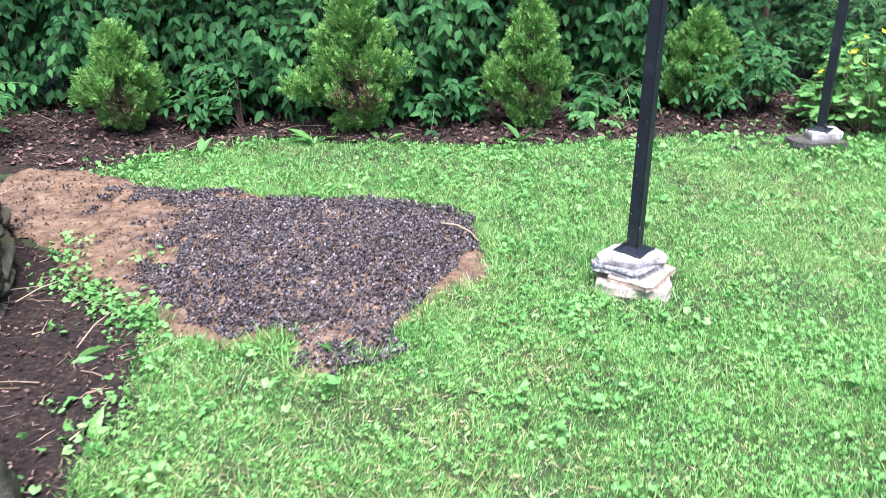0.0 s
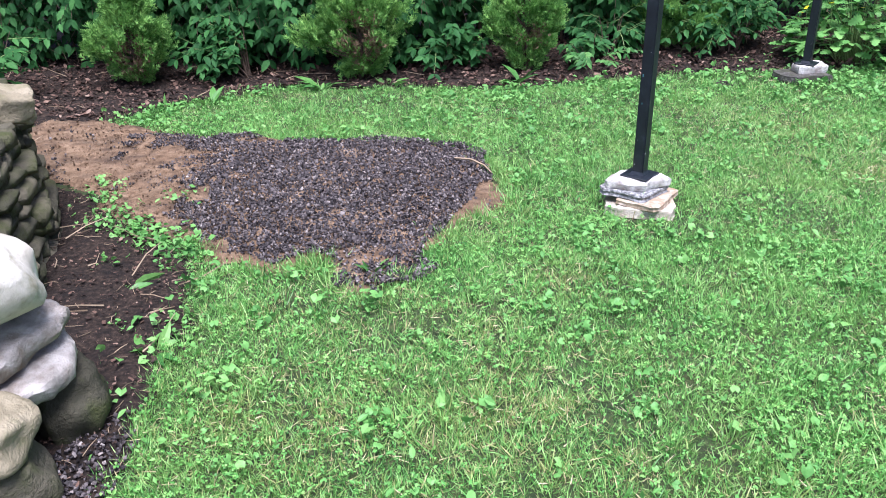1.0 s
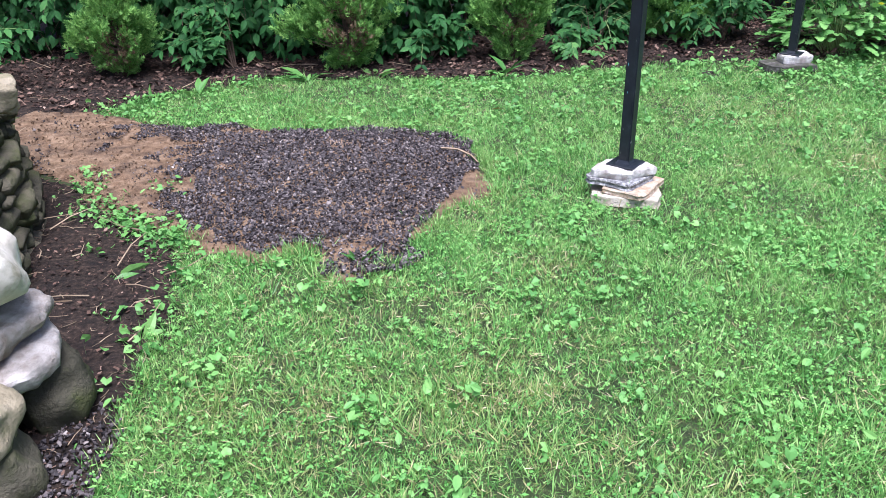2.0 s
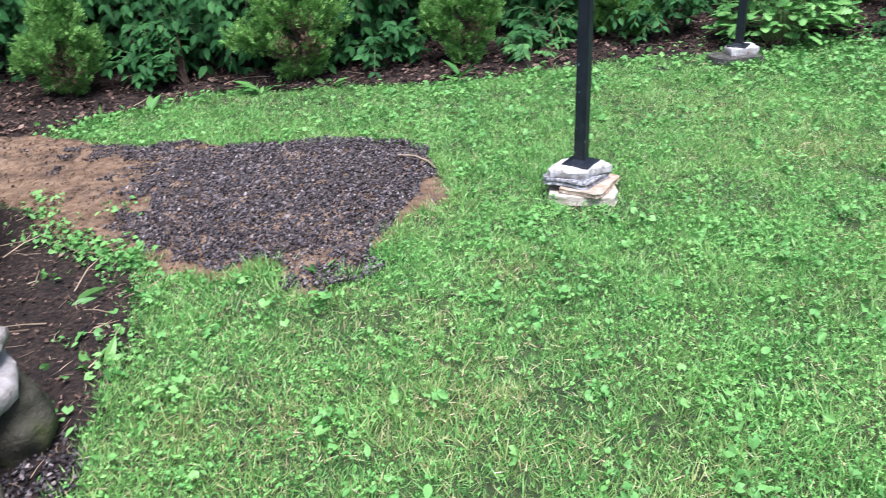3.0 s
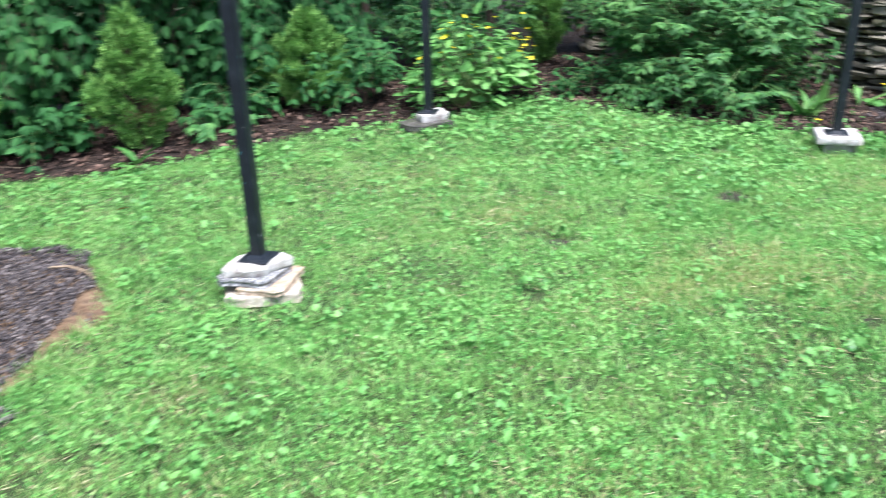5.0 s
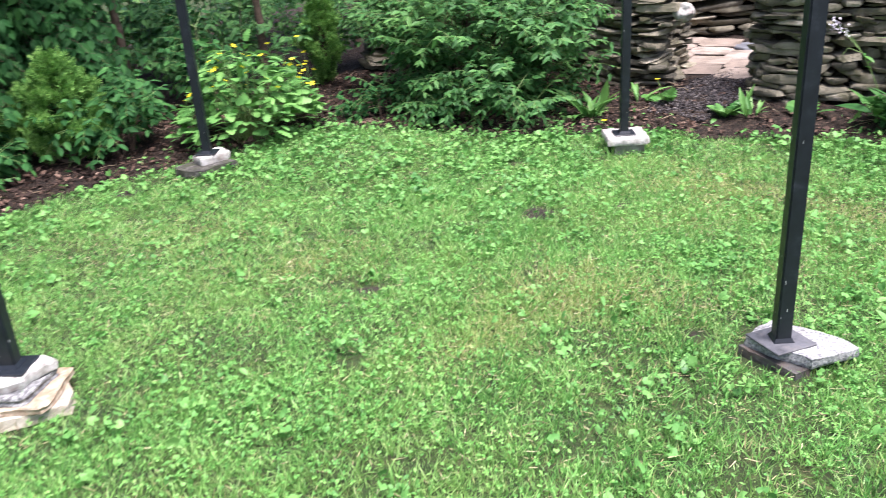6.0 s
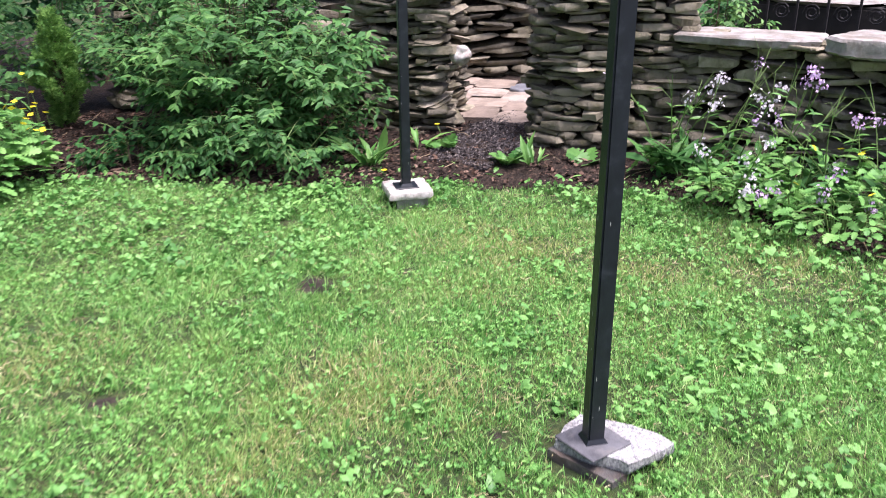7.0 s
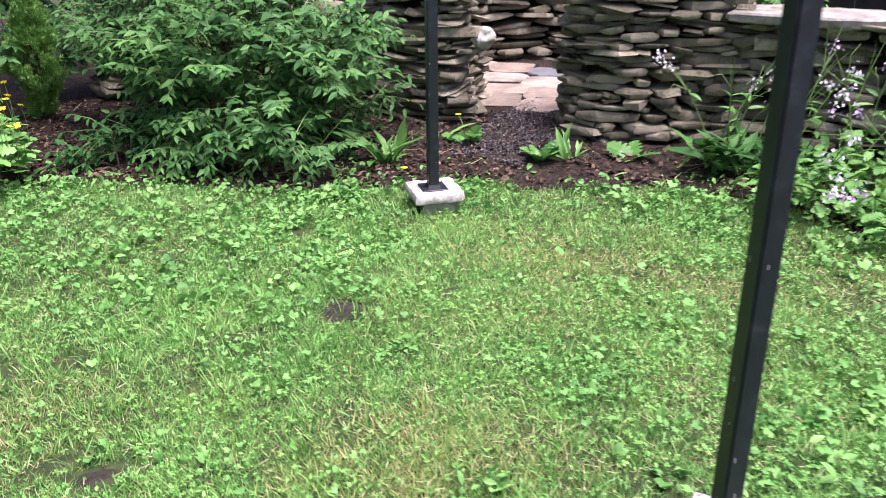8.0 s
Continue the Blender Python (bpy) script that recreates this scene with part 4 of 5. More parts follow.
def hedge(x0, x1, yfront, seed, label):
    """A length of leafy hedge that hangs forward over the bed."""
    global rng
    rng = np.random.default_rng(seed)
    thing = empty("hedge", pose(0, 0, 0), label, "hedge", "hedge along the back")
    n = int(520 * (x1 - x0))
    x = rng.uniform(x0, x1, n)
    z = rng.uniform(0.12, 1.75, n)
    bulge = 0.34 * vnoise(x, z, 0.42, 5) + 0.2 * vnoise(x, z, 0.8, 9) + 0.1 * np.sin(z * 1.6)
    y = yfront(x) + 0.36 - bulge + rng.uniform(0, 0.42, n) ** 1.4
    starts = np.stack([x, y, z + 0.06], 1)
    d = unit(np.stack([rng.normal(0, 0.55, n), -rng.uniform(0.25, 1.0, n), rng.normal(0.05, 0.45, n)], 1))
    st, lv = shoots(starts, d, rng.uniform(0.16, 0.36, n), rng.uniform(0.15, 0.75, n), 5.4, 0.102, HANG, hang=1.0, thick=0.0025)
    tagged(part("branchwork", st, M_BARK, thing), kind="stuff")
    part("foliage", lv, M_HEDGE, thing)
    for k in range(int(7 * (x1 - x0))):
        a = x0 + (x1 - x0) * rng.random()
        b = float(yfront(a)) + rng.uniform(0.35, 0.8)
        part("trunk", tube([(a, b, 0), (a + rng.normal(0, 0.06), b + rng.normal(0, 0.05), 0.7), (a + rng.normal(0, 0.18), b + rng.normal(0, 0.1), 1.7)], [0.014, 0.011, 0.006], 5), M_BARK, thing)
    m = int(2600 * (x1 - x0))
    bx, bz = rng.uniform(x0, x1, m), rng.uniform(0.25, 1.9, m)
    back = np.stack([bx, yfront(bx) + rng.uniform(0.55, 1.1, m), bz], 1)
    part("inner_foliage", strew(SMALL, back, frames(rand_dir(m, -0.9, 0.3), rand_dir(m) + np.array([0, -1.2, 0])), rng.uniform(0.08, 0.14, m)), M_HEDGE, thing, "deep shaded leaves")
    # High leaves out of view, added to shade the bed and back lawn.
    m = int(2000 * (x1 - x0))
    bx, bz = rng.uniform(x0, x1, m), 1.6 + 4.4 * rng.random(m) ** 1.2
    top = np.stack([bx, yfront(bx) + rng.uniform(-0.25, 1.1, m) - 0.22 * np.maximum(0, bz - 2.2) * rng.random(m), bz], 1)
    part("upper_foliage", strew(SMALL, top, frames(rand_dir(m, -0.9, 0.3), rand_dir(m)), rng.uniform(0.16, 0.3, m)), M_HEDGE, thing)


def hedge_front(x):
    return np.interp(x, [-5, -2.5, -1.5, 0, 1.2, 2.2], [5.85, 5.82, 5.74, 5.92, 5.95, 6.6])


hedge(-5.2, -2.9, hedge_front, 501, "dense dark green leafy hedge shading the mulch")
hedge(-2.9, -0.4, hedge_front, 502, "dense dark green hedge with drooping pointed leaves")
hedge(-0.4, 1.3, hedge_front, 503, "dense dark green hedge with drooping pointed leaves")
hedge(1.3, 2.5, hedge_front, 504, "thinner end of the leafy hedge behind the mulch")


def bush(x, y, rx, ry, height, seed, n, label, mat=M_BUSH, size=0.07, shape=None, name="shrub", up=0.6, sag=0.45, leaves=7.0, stems=None):
    global rng
    rng = np.random.default_rng(seed)
    thing = empty(name, pose(0, 0, 0), label, "shrub")
    canes, S, D = [], [], []
    g = float(gz(x, y))
    for k in range(stems or max(8, n // 14)):
        a, q = rng.uniform(0, 6.28), math.sqrt(rng.uniform(0.02, 1.0))
        tip = np.array([x + rx * q * math.cos(a), y + ry * q * math.sin(a), g + height * (1.02 - 0.55 * q * q) * rng.uniform(0.55, 1.05)])
        root = np.array([x + 0.12 * rx * math.cos(a), y + 0.12 * ry * math.sin(a), g - 0.01])
        mid = root * 0.45 + tip * 0.55 + np.array([0, 0, 0.16 * height])
        t = np.linspace(0, 1, 6)[:, None]
        pts = root * (1 - t) ** 2 + 2 * mid * t * (1 - t) + tip * t * t
        canes.append(tube(pts, np.linspace(0.007, 0.002, 6), 4))
        m = n // (stems or max(8, n // 14))
        tt = rng.uniform(0.3, 1.0, m)[:, None]
        c = root * (1 - tt) ** 2 + 2 * mid * tt * (1 - tt) + tip * tt * tt
        o = np.stack([math.cos(a) + rng.normal(0, 0.7, m), math.sin(a) + rng.normal(0, 0.7, m), up + rng.normal(0, 0.4, m)], 1)
        S.append(c)
        D.append(unit(o))
    S, D = np.concatenate(S), np.concatenate(D)
    st, lv = shoots(S, D, rng.uniform(0.12, 0.3, len(S)), rng.uniform(0.1, sag + 0.1, len(S)), leaves, size, shape or HANG, hang=0.4)
    for q in canes:
        part("cane", q, M_BARK, thing)
    tagged(part("branchwork", st, M_STEM, thing), kind="stuff")
    part("foliage", lv, mat, thing)
    return thing


bush(4.68, 5.4, 0.78, 1.34, 1.3, 601, 1500, "large spreading shrub with fresh green pointed leaves", size=0.092, shape=LANCE, up=0.75, sag=0.25, stems=110)
bush(4.95, 4.78, 0.38, 0.4, 0.75, 602, 210, "low arching branches of the big shrub near the pier", size=0.075, shape=LANCE)
bush(4.3, 4.88, 0.34, 0.8, 0.44, 603, 380, "low green leafy plants under the shrub", size=0.08, shape=LANCE)
bush(3.9, 5.45, 0.28, 0.32, 0.24, 616, 80, "low dark green leafy plant at the shrub's edge", mat=M_HEDGE, size=0.065)
bush(2.15, 6.0, 0.36, 0.27, 0.66, 604, 150, "young leafy shrub in the mulch near a post", mat=M_HEDGE, size=0.085)
bush(2.9, 6.3, 0.5, 0.4, 0.85, 605, 130, "tall leafy shrub behind the yellow-flowered plant", mat=M_HEDGE, size=0.08)
bush(-2.95, 5.15, 0.2, 0.25, 0.62, 606, 45, "young shrub with hanging pointed leaves by the hedge", mat=M_HEDGE, size=0.1)
for bx, by, br, bh, bn in ((-1.35, 5.6, 0.45, 0.42, 130), (-0.05, 5.72, 0.3, 0.34, 80), (1.2, 5.85, 0.22, 0.4, 60)):
    bush(bx, by, br, 0.2, bh, 660 + int(10 * bx), bn, "low drooping shoots at the hedge's foot", mat=M_HEDGE, size=0.095)
bush(1.02, 5.62, 0.2, 0.16, 0.28, 607, 26, "small leafy seedling shrub in the mulch", size=0.07)
bush(3.6, 7.3, 0.9, 0.6, 1.1, 608, 240, "leafy understorey bushes far behind the bed", size=0.09)
bush(2.2, 8.0, 0.9, 0.6, 1.2, 609, 170, "leafy understorey bushes far behind the bed", size=0.09)
bush(7.35, 2.95, 0.4, 0.4, 1.1, 610, 170, "bright green shrub behind the low wall", mat=M_WEED, size=0.07)
bush(8.9, 2.6, 0.8, 0.9, 1.2, 611, 200, "dark green bushes beyond the yard", mat=M_HEDGE, size=0.1)
bush(9.3, 0.9, 0.8, 0.9, 1.2, 612, 160, "dark green bushes beyond the yard", mat=M_HEDGE, size=0.1)
bush(2.9, 9.2, 1.1, 0.7, 1.3, 613, 180, "dark green bushes far behind the bed", mat=M_HEDGE, size=0.11)
bush(4.6, 7.5, 0.6, 0.5, 1.2, 614, 160, "leafy bush behind the small arborvitae", size=0.09)
bush(4.75, 4.62, 0.22, 0.2, 0.26, 615, 70, "low bluish green leafy plant under the shrub", mat=M_HEDGE, size=0.06)


def young_tree(x, y, seed, label, spread=0.6, top=2.2, leaves=90):
    tree = empty("young_tree", pose(x, y, float(gz(x, y))), label, "tree")
    low = 1.3 if top < 4 else 2.3
    part("trunk", tube([(0, 0, -0.02), (0.02, 0.01, 0.6), (-0.01, 0.02, 1.3), (0.03, 0, top)], [0.04, 0.034, 0.028, 0.016], 8), M_BARK, tree, smooth=True)
    r = np.random.default_rng(seed)
    st = []
    for k in range(10):
        a = 2.4 * k + r.uniform(-0.3, 0.3)
        z = low + (top - low) * k / 10
        ln = spread * r.uniform(0.55, 1.1)
        mid, tip = np.array([0.5 * ln * math.cos(a), 0.5 * ln * math.sin(a), z + 0.3 * ln]), np.array([ln * math.cos(a), ln * math.sin(a), z + 0.42 * ln])
        part("limb", tube([(0, 0, z), mid, tip], [0.014, 0.009, 0.004], 5), M_BARK, tree)
        st += [mid, tip, (mid + tip) / 2]
    # The leaves hang above the view; they are added for their shade.
    c = np.repeat(np.array(st), leaves, axis=0) + r.normal(0, 0.17 + 0.08 * spread, (leaves * len(st), 3))
    part("crown", strew(SMALL, c, frames(r.normal(0, 1, c.shape), r.normal(0, 0.5, c.shape) + np.array([0, 0, 1.0])), r.uniform(0.07, 0.13, len(c))), M_BUSH, tree)


young_tree(2.55, 6.95, 71, "slender dark-barked young tree behind the flowers", 0.9, 2.5, 60)
# Tall, wide overhead crowns added to darken the bed and wall below.
young_tree(3.75, 7.0, 72, "slender dark-barked young tree behind the shrub, crown added for shade", 2.0, 5.0, 170)
young_tree(5.3, 7.9, 73, "slender tree behind the stone wall, crown added for shade", 2.0, 5.0, 150)
for k, (bx, by, br, bh) in enumerate(((11.0, 2.2, 1.2, 1.3), (11.0, 4.6, 1.3, 1.3), (10.8, 0.0, 1.2, 1.2), (9.6, 6.8, 1.3, 1.4), (7.6, 8.4, 1.2, 1.4), (6.2, 9.2, 1.2, 1.4), (12.5, 1.2, 1.3, 1.2))):
    bush(bx, by, br, br, bh, 620 + k, 130, "dark green bushes closing the far side of the yard", mat=M_HEDGE, size=0.17, shape=SMALL)
for k, (bx, by, br, bh) in enumerate(((3.0, 8.4, 0.8, 1.1), (4.2, 8.8, 0.9, 1.1), (2.0, 7.4, 0.6, 0.9), (3.4, 10.4, 1.2, 1.2), (5.0, 10.6, 1.2, 1.2), (1.2, 9.0, 1.0, 1.1))):
    bush(bx, by, br, br, bh, 640 + k, 150, "sunlit yellow-green bushes beyond the bed", mat=M_WEED if k % 2 else M_BUSH, size=0.14, shape=SMALL)


# ---- flowering plants and weeds ----
def petals(n, width=0.6):
    """A small open flower of n petals, about 1 across."""
    vs, fs = [], []
    for k in range(n):
        a = k * 2 * math.pi / n
        ca, sa = math.cos(a), math.sin(a)
        b = len(vs)
        for x, y, z in ((0, 0.0, 0), (-width * 0.4, 0.3, 0.06), (-width * 0.25, 0.5, 0.03), (width * 0.25, 0.5, 0.03), (width * 0.4, 0.3, 0.06)):
            vs.append((ca * x - sa * y, sa * x + ca * y, z))
        fs += [(b, b + 3, b + 2), (b, b + 2, b + 1), (b, b + 4, b + 3)]
    return np.array(vs, float), [np.array(fs)]


FLOWER = petals(4)
DISC = petals(13, 0.22)


def celandine(x, y, rx, ry, height, seed, n, flowers, label, leafsize=0.1):
    """A mound of lobed leaves on stalks, with yellow flowers above."""
    global rng
    rng = np.random.default_rng(seed)
    thing = empty("flowering_plant", pose(0, 0, 0), label, "plant")
    g = float(gz(x, y))
    a, q = rng.uniform(0, 6.28, n), np.sqrt(rng.uniform(0, 1, n))
    P = np.stack([x + rx * q * np.cos(a), y + ry * q * np.sin(a), g + height * (1 - 0.75 * q * q) * rng.uniform(0.25, 1.0, n) + 0.03], 1)
    D = np.stack([np.cos(a) + rng.normal(0, 0.5, n), np.sin(a) + rng.normal(0, 0.5, n), rng.normal(0.1, 0.3, n)], 1)
    part("leaves", strew(LOBED, P, frames(D, np.array([0, 0, 1.0]) + rng.normal(0, 0.3, (n, 3))), leafsize * rng.uniform(0.65, 1.15, n)), M_MAT, thing)
    stalks = [tube([(x + 0.25 * rx * q[k] * math.cos(a[k]), y + 0.25 * ry * q[k] * math.sin(a[k]), g), (P[k] + np.array([x, y, g])) / 2 + np.array([0, 0, 0.05]), P[k]],
                   [0.004, 0.003, 0.0015], 3) for k in range(0, n, 5)]
    m = flowers
    a, q = rng.uniform(3.1, 6.1, m), np.sqrt(rng.uniform(0.15, 0.95, m))
    F = np.stack([x + rx * q * np.cos(a), y + ry * q * np.sin(a) - 0.05, g + height * (1.1 - 0.6 * q * q) * rng.uniform(0.75, 1.05, m) + 0.04], 1)
    stalks += [tube([f + np.array([0.02, 0.02, -0.22]), f + np.array([0.015, 0, -0.1]), f], [0.002, 0.0016, 0.0012], 3) for f in F]
    tagged(part("stalkwork", join(*stalks), M_STEM, thing), kind="stuff")
    fl = mesh_of("flower", *strew(FLOWER, np.zeros((1, 3)), np.eye(3)[None], [1.0]))
    fl.materials.append(M_YELLOW)
    for f in F:
        ob = part("flower", fl, None, thing)
        ob.matrix_world = Matrix.LocRotScale(f, Euler((rng.uniform(-0.2, 0.9), rng.uniform(-0.5, 0.5), rng.uniform(0, 6))), (0.036,) * 3)


celandine(2.95, 5.72, 0.5, 0.34, 0.66, 701, 420, 32, "yellow-flowered plant with pale lobed leaves by a post", 0.1)
celandine(3.3, 5.95, 0.3, 0.25, 0.62, 702, 120, 8, "yellow-flowered plant with pale lobed leaves before the bushes")
celandine(5.5, 1.75, 0.28, 0.34, 0.36, 703, 130, 5, "leafy green plant with small yellow flowers at the wall", 0.075)
celandine(5.45, 1.2, 0.28, 0.4, 0.36, 704, 130, 4, "leafy green plant with small yellow flowers at the wall", 0.075)


def tuft(x, y, seed, n, size, label, up=1.0, spread=0.08, mat=None):
    """A clump of long narrow leaves."""
    global rng
    rng = np.random.default_rng(seed)
    thing = empty("leafy_plant", pose(0, 0, 0), label, "plant", "leafy plants at the wall")
    a = rng.uniform(0, 6.28, n)
    P = np.stack([x + rng.normal(0, spread, n), y + rng.normal(0, spread, n), gz(x, y) + rng.uniform(0, 0.12, n)], 1)
    D = np.stack([np.cos(a), np.sin(a), rng.uniform(0.2, 1.6, n) * up], 1)
    part("leaves", strew(SLIM, P, frames(D, np.array([0, 0, 1.0]) + rng.normal(0, 0.25, (n, 3))), size * rng.uniform(0.55, 1.1, n)), mat or M_WEED, thing)


def rocket(x, y, seed, stems, height, petal, label, lean=(0.0, 0.0), low=0.0):
    """Tall wiry stems with narrow leaves and loose heads of four-petalled flowers."""
    global rng
    rng = np.random.default_rng(seed)
    thing = empty("wildflower", pose(0, 0, 0), label, "flower", "wildflowers at the wall")
    g = float(gz(x, y))
    st, P, D, S, heads = [], [], [], [], []
    for k in range(stems):
        a = rng.uniform(0, 6.28)
        top = np.array([x + lean[0] + rng.normal(0, 0.16), y + lean[1] + rng.normal(0, 0.2), g + height * rng.uniform(0.55, 1.05)])
        root = np.array([x + rng.normal(0, 0.06), y + rng.normal(0, 0.08), g])
        mid = (root + top) / 2 + np.array([rng.normal(0, 0.04), rng.normal(0, 0.04), 0.1])
        t = np.linspace(0, 1, 7)[:, None]
        pts = root * (1 - t) ** 2 + 2 * mid * t * (1 - t) + top * t * t
        st.append(tube(pts, np.linspace(0.005, 0.0018, 7), 4))
        m = 11
        tt = rng.uniform(0.0, 0.8, m) ** 1.4
        c = root * (1 - tt[:, None]) ** 2 + 2 * mid * (tt * (1 - tt))[:, None] + top * (tt * tt)[:, None]
        b = rng.uniform(0, 6.28, m)
        P.append(c)
        D.append(np.stack([np.cos(b), np.sin(b), rng.uniform(-0.1, 0.7, m)], 1))
        S.append(0.15 * (1 - 0.6 * tt) * rng.uniform(0.7, 1.1, m))
        for j in range(3):
            h = top + np.array([rng.normal(0, 0.07), rng.normal(0, 0.07), rng.normal(-0.02, 0.05)]) * (j > 0)
            st.append(tube([pts[4], (pts[5] + h) / 2, h], [0.0025, 0.002, 0.0012], 3))
            if (j < 1 and k % 3 != 1) or (j < 2 and k % 3 == 0):
                heads.append((h, len(st) - 1))
    P, D, S = np.concatenate(P), np.concatenate(D), np.concatenate(S)
    made = [part("stem", q, M_STEM, thing) for q in st]
    part("leaves", strew(SLIM, P, frames(D, np.array([0, 0, 1.0]) + rng.normal(0, 0.25, (len(P), 3))), S), M_WEED, thing)
    for h, owner in heads:
        m = int(rng.integers(14, 28))
        q = h + rng.normal(0, 0.021, (m, 3))
        tagged(part("flower_head", strew(FLOWER, q, frames(unit(rand_dir(m)), unit(q - h + np.array([0, 0, 0.015]))), rng.uniform(0.013, 0.02, m)), petal, made[owner]), kind="stuff")


rocket(5.62, 2.55, 801, 6, 0.7, M_PALEPETAL, "tall wildflower with narrow leaves and pale flower heads", (-0.05, -0.1))
rocket(5.7, 2.3, 802, 6, 0.78, M_PALEPETAL, "tall wildflower leaning on the low stone wall", (0.0, -0.1))
rocket(5.6, 1.95, 803, 5, 0.68, M_LILAC, "wiry wildflower with lilac flower heads", (0.0, -0.1))
rocket(5.55, 1.5, 804, 5, 0.68, M_LILAC, "wiry wildflower with lilac flower heads", (0.0, -0.1))
rocket(5.2, 2.02, 805, 4, 0.4, M_PALEPETAL, "low pale-flowered wildflower over the lawn's edge", (-0.25, -0.05))
rocket(5.2, 1.62, 806, 4, 0.26, M_LILAC, "low lilac wildflower over the lawn's edge", (-0.05, 0.05))

tuft(5.52, 2.5, 811, 60, 0.24, "dense clump of long narrow leaves at the wall's foot", 1.0, 0.1, M_BUSH)
tuft(5.6, 2.2, 812, 40, 0.2, "clump of long narrow leaves at the wall's foot", 1.0, 0.12, M_BUSH)
tuft(5.55, 1.7, 813, 40, 0.2, "clump of long narrow leaves at the wall's foot", 1.1, 0.14, M_BUSH)
tuft(5.5, 1.2, 814, 40, 0.2, "clump of long narrow leaves at the wall's foot", 1.1, 0.14, M_BUSH)
celandine(5.3, 2.0, 0.26, 0.3, 0.24, 705, 170, 1, "low lobed-leaved plant spilling over the lawn's edge", 0.06)
celandine(5.15, 1.45, 0.26, 0.36, 0.26, 706, 190, 2, "low lobed-leaved plant spilling over the lawn's edge", 0.065)


def rosette(x, y, seed, n, size, label, shape=None, flower=None, up=0.55, mat=None):
    """A ground-hugging ring of broad leaves."""
    global rng
    rng = np.random.default_rng(seed)
    thing = empty("weed", pose(0, 0, 0), label, "weed", "weeds in the bed")
    g = float(gz(x, y)) + 0.01
    a = rng.uniform(0, 6.28, n)
    D = np.stack([np.cos(a), np.sin(a), rng.uniform(up * 0.4, up * 1.7, n)], 1)
    P = np.array([x, y, g]) + 0.02 * np.stack([np.cos(a), np.sin(a), 0 * a], 1) + np.stack([rng.normal(0, 0.12 * size, n), rng.normal(0, 0.12 * size, n), 0 * a], 1)
    part("leaves", strew(shape or leaf(0.34, 0.12, 0.5), P, frames(D, np.array([0, 0, 1.0]) + rng.normal(0, 0.35, (n, 3))), size * rng.uniform(0.35, 1.1, n)), mat or M_WEED, thing)
    if flower:
        part("flower_stalk", tube([(x, y, g), (x + flower[0] * 0.5, y + flower[1] * 0.5, g + flower[2] * 0.6), (x + flower[0], y + flower[1], g + flower[2])], [0.003, 0.0025, 0.002], 4), M_STEM, thing)
        part("flower", strew(DISC, np.array([[x + flower[0], y + flower[1], g + flower[2]]] * 2), np.stack([np.eye(3), frames(np.array([[0.5, 0.9, 0.1]]), [0, 0, 1.0])[0]]), [0.04, 0.03]), M_YELLOW, thing, "yellow dandelion head")


BROAD = leaf(0.36, 0.14, 0.45)
DOCK = leaf(0.24, 0.16, 0.55, ((0.2, 0.5), (0.38, 0.95), (0.5, 0.75), (0.66, 1.0), (0.82, 0.6)))
rosette(4.78, 4.2, 901, 20, 0.27, "pale green upright weed rosette by the post", DOCK, (-0.12, -0.22, 0.05), 2.0)
rosette(5.2, 4.12, 902, 5, 0.24, "broad-leaved weed at the foot of the pier", DOCK, None, 2.4)
rosette(5.22, 3.42, 903, 12, 0.15, "toothed green weed in the path's soil", LOBED, None, 0.9)
rosette(5.3, 3.28, 904, 12, 0.18, "upright toothed weed at the pier's foot", DOCK, None, 2.2)
rosette(5.3, 3.98, 905, 12, 0.14, "small weed with a yellow flower in the soil", LOBED, (0.12, 0.16, 0.12), 0.7)
rosette(5.45, 2.98, 906, 7, 0.16, "flat pale weed leaves in the mulch", LOBED, None, 0.4)
rosette(5.05, 3.42, 907, 6, 0.07, "tiny weed seedling in the path", LOBED, None, 0.5)
rosette(0.46, 5.3, 908, 12, 0.17, "spiky dandelion rosette at the mulch's edge", BROAD, None, 0.9)
rosette(-1.78, 4.92, 909, 8, 0.15, "broad weed leaves at the lawn's edge", BROAD, None, 0.7)
rosette(-1.55, 5.0, 910, 4, 0.2, "upright pale dock leaves by the mulch", BROAD, None, 1.3)
rosette(-0.85, 5.3, 911, 8, 0.17, "upright pale dock leaves by the mulch", BROAD, None, 1.0)
rosette(-0.4, 5.34, 912, 7, 0.13, "broad weed leaves at the lawn's edge", BROAD, None, 0.7)
rosette(-1.28, 2.45, 913, 3, 0.105, "single toothed dandelion leaf on bare soil", BROAD, None, 0.3)
rosette(-1.08, 2.04, 914, 9, 0.095, "broad upright weed leaves by the boulders", BROAD, None, 1.0)
rosette(-0.2, 2.98, 915, 7, 0.04, "small grassy weed in the gravel", SLIM, None, 0.7)
rosette(-0.38, 2.58, 916, 22, 0.06, "small grass tuft in the gravel", SLIM, None, 1.2)
rosette(2.52, 1.72, 917, 7, 0.05, "bright pale green weed beside the granite slab", ROUND, None, 0.7)
rosette(3.0, 1.8, 918, 8, 0.055, "broad-leaved weed behind the granite slab", ROUND, None, 0.6)
rosette(0.62, 3.0, 919, 4, 0.06, "small weed before the stacked slabs", ROUND, None, 0.7)


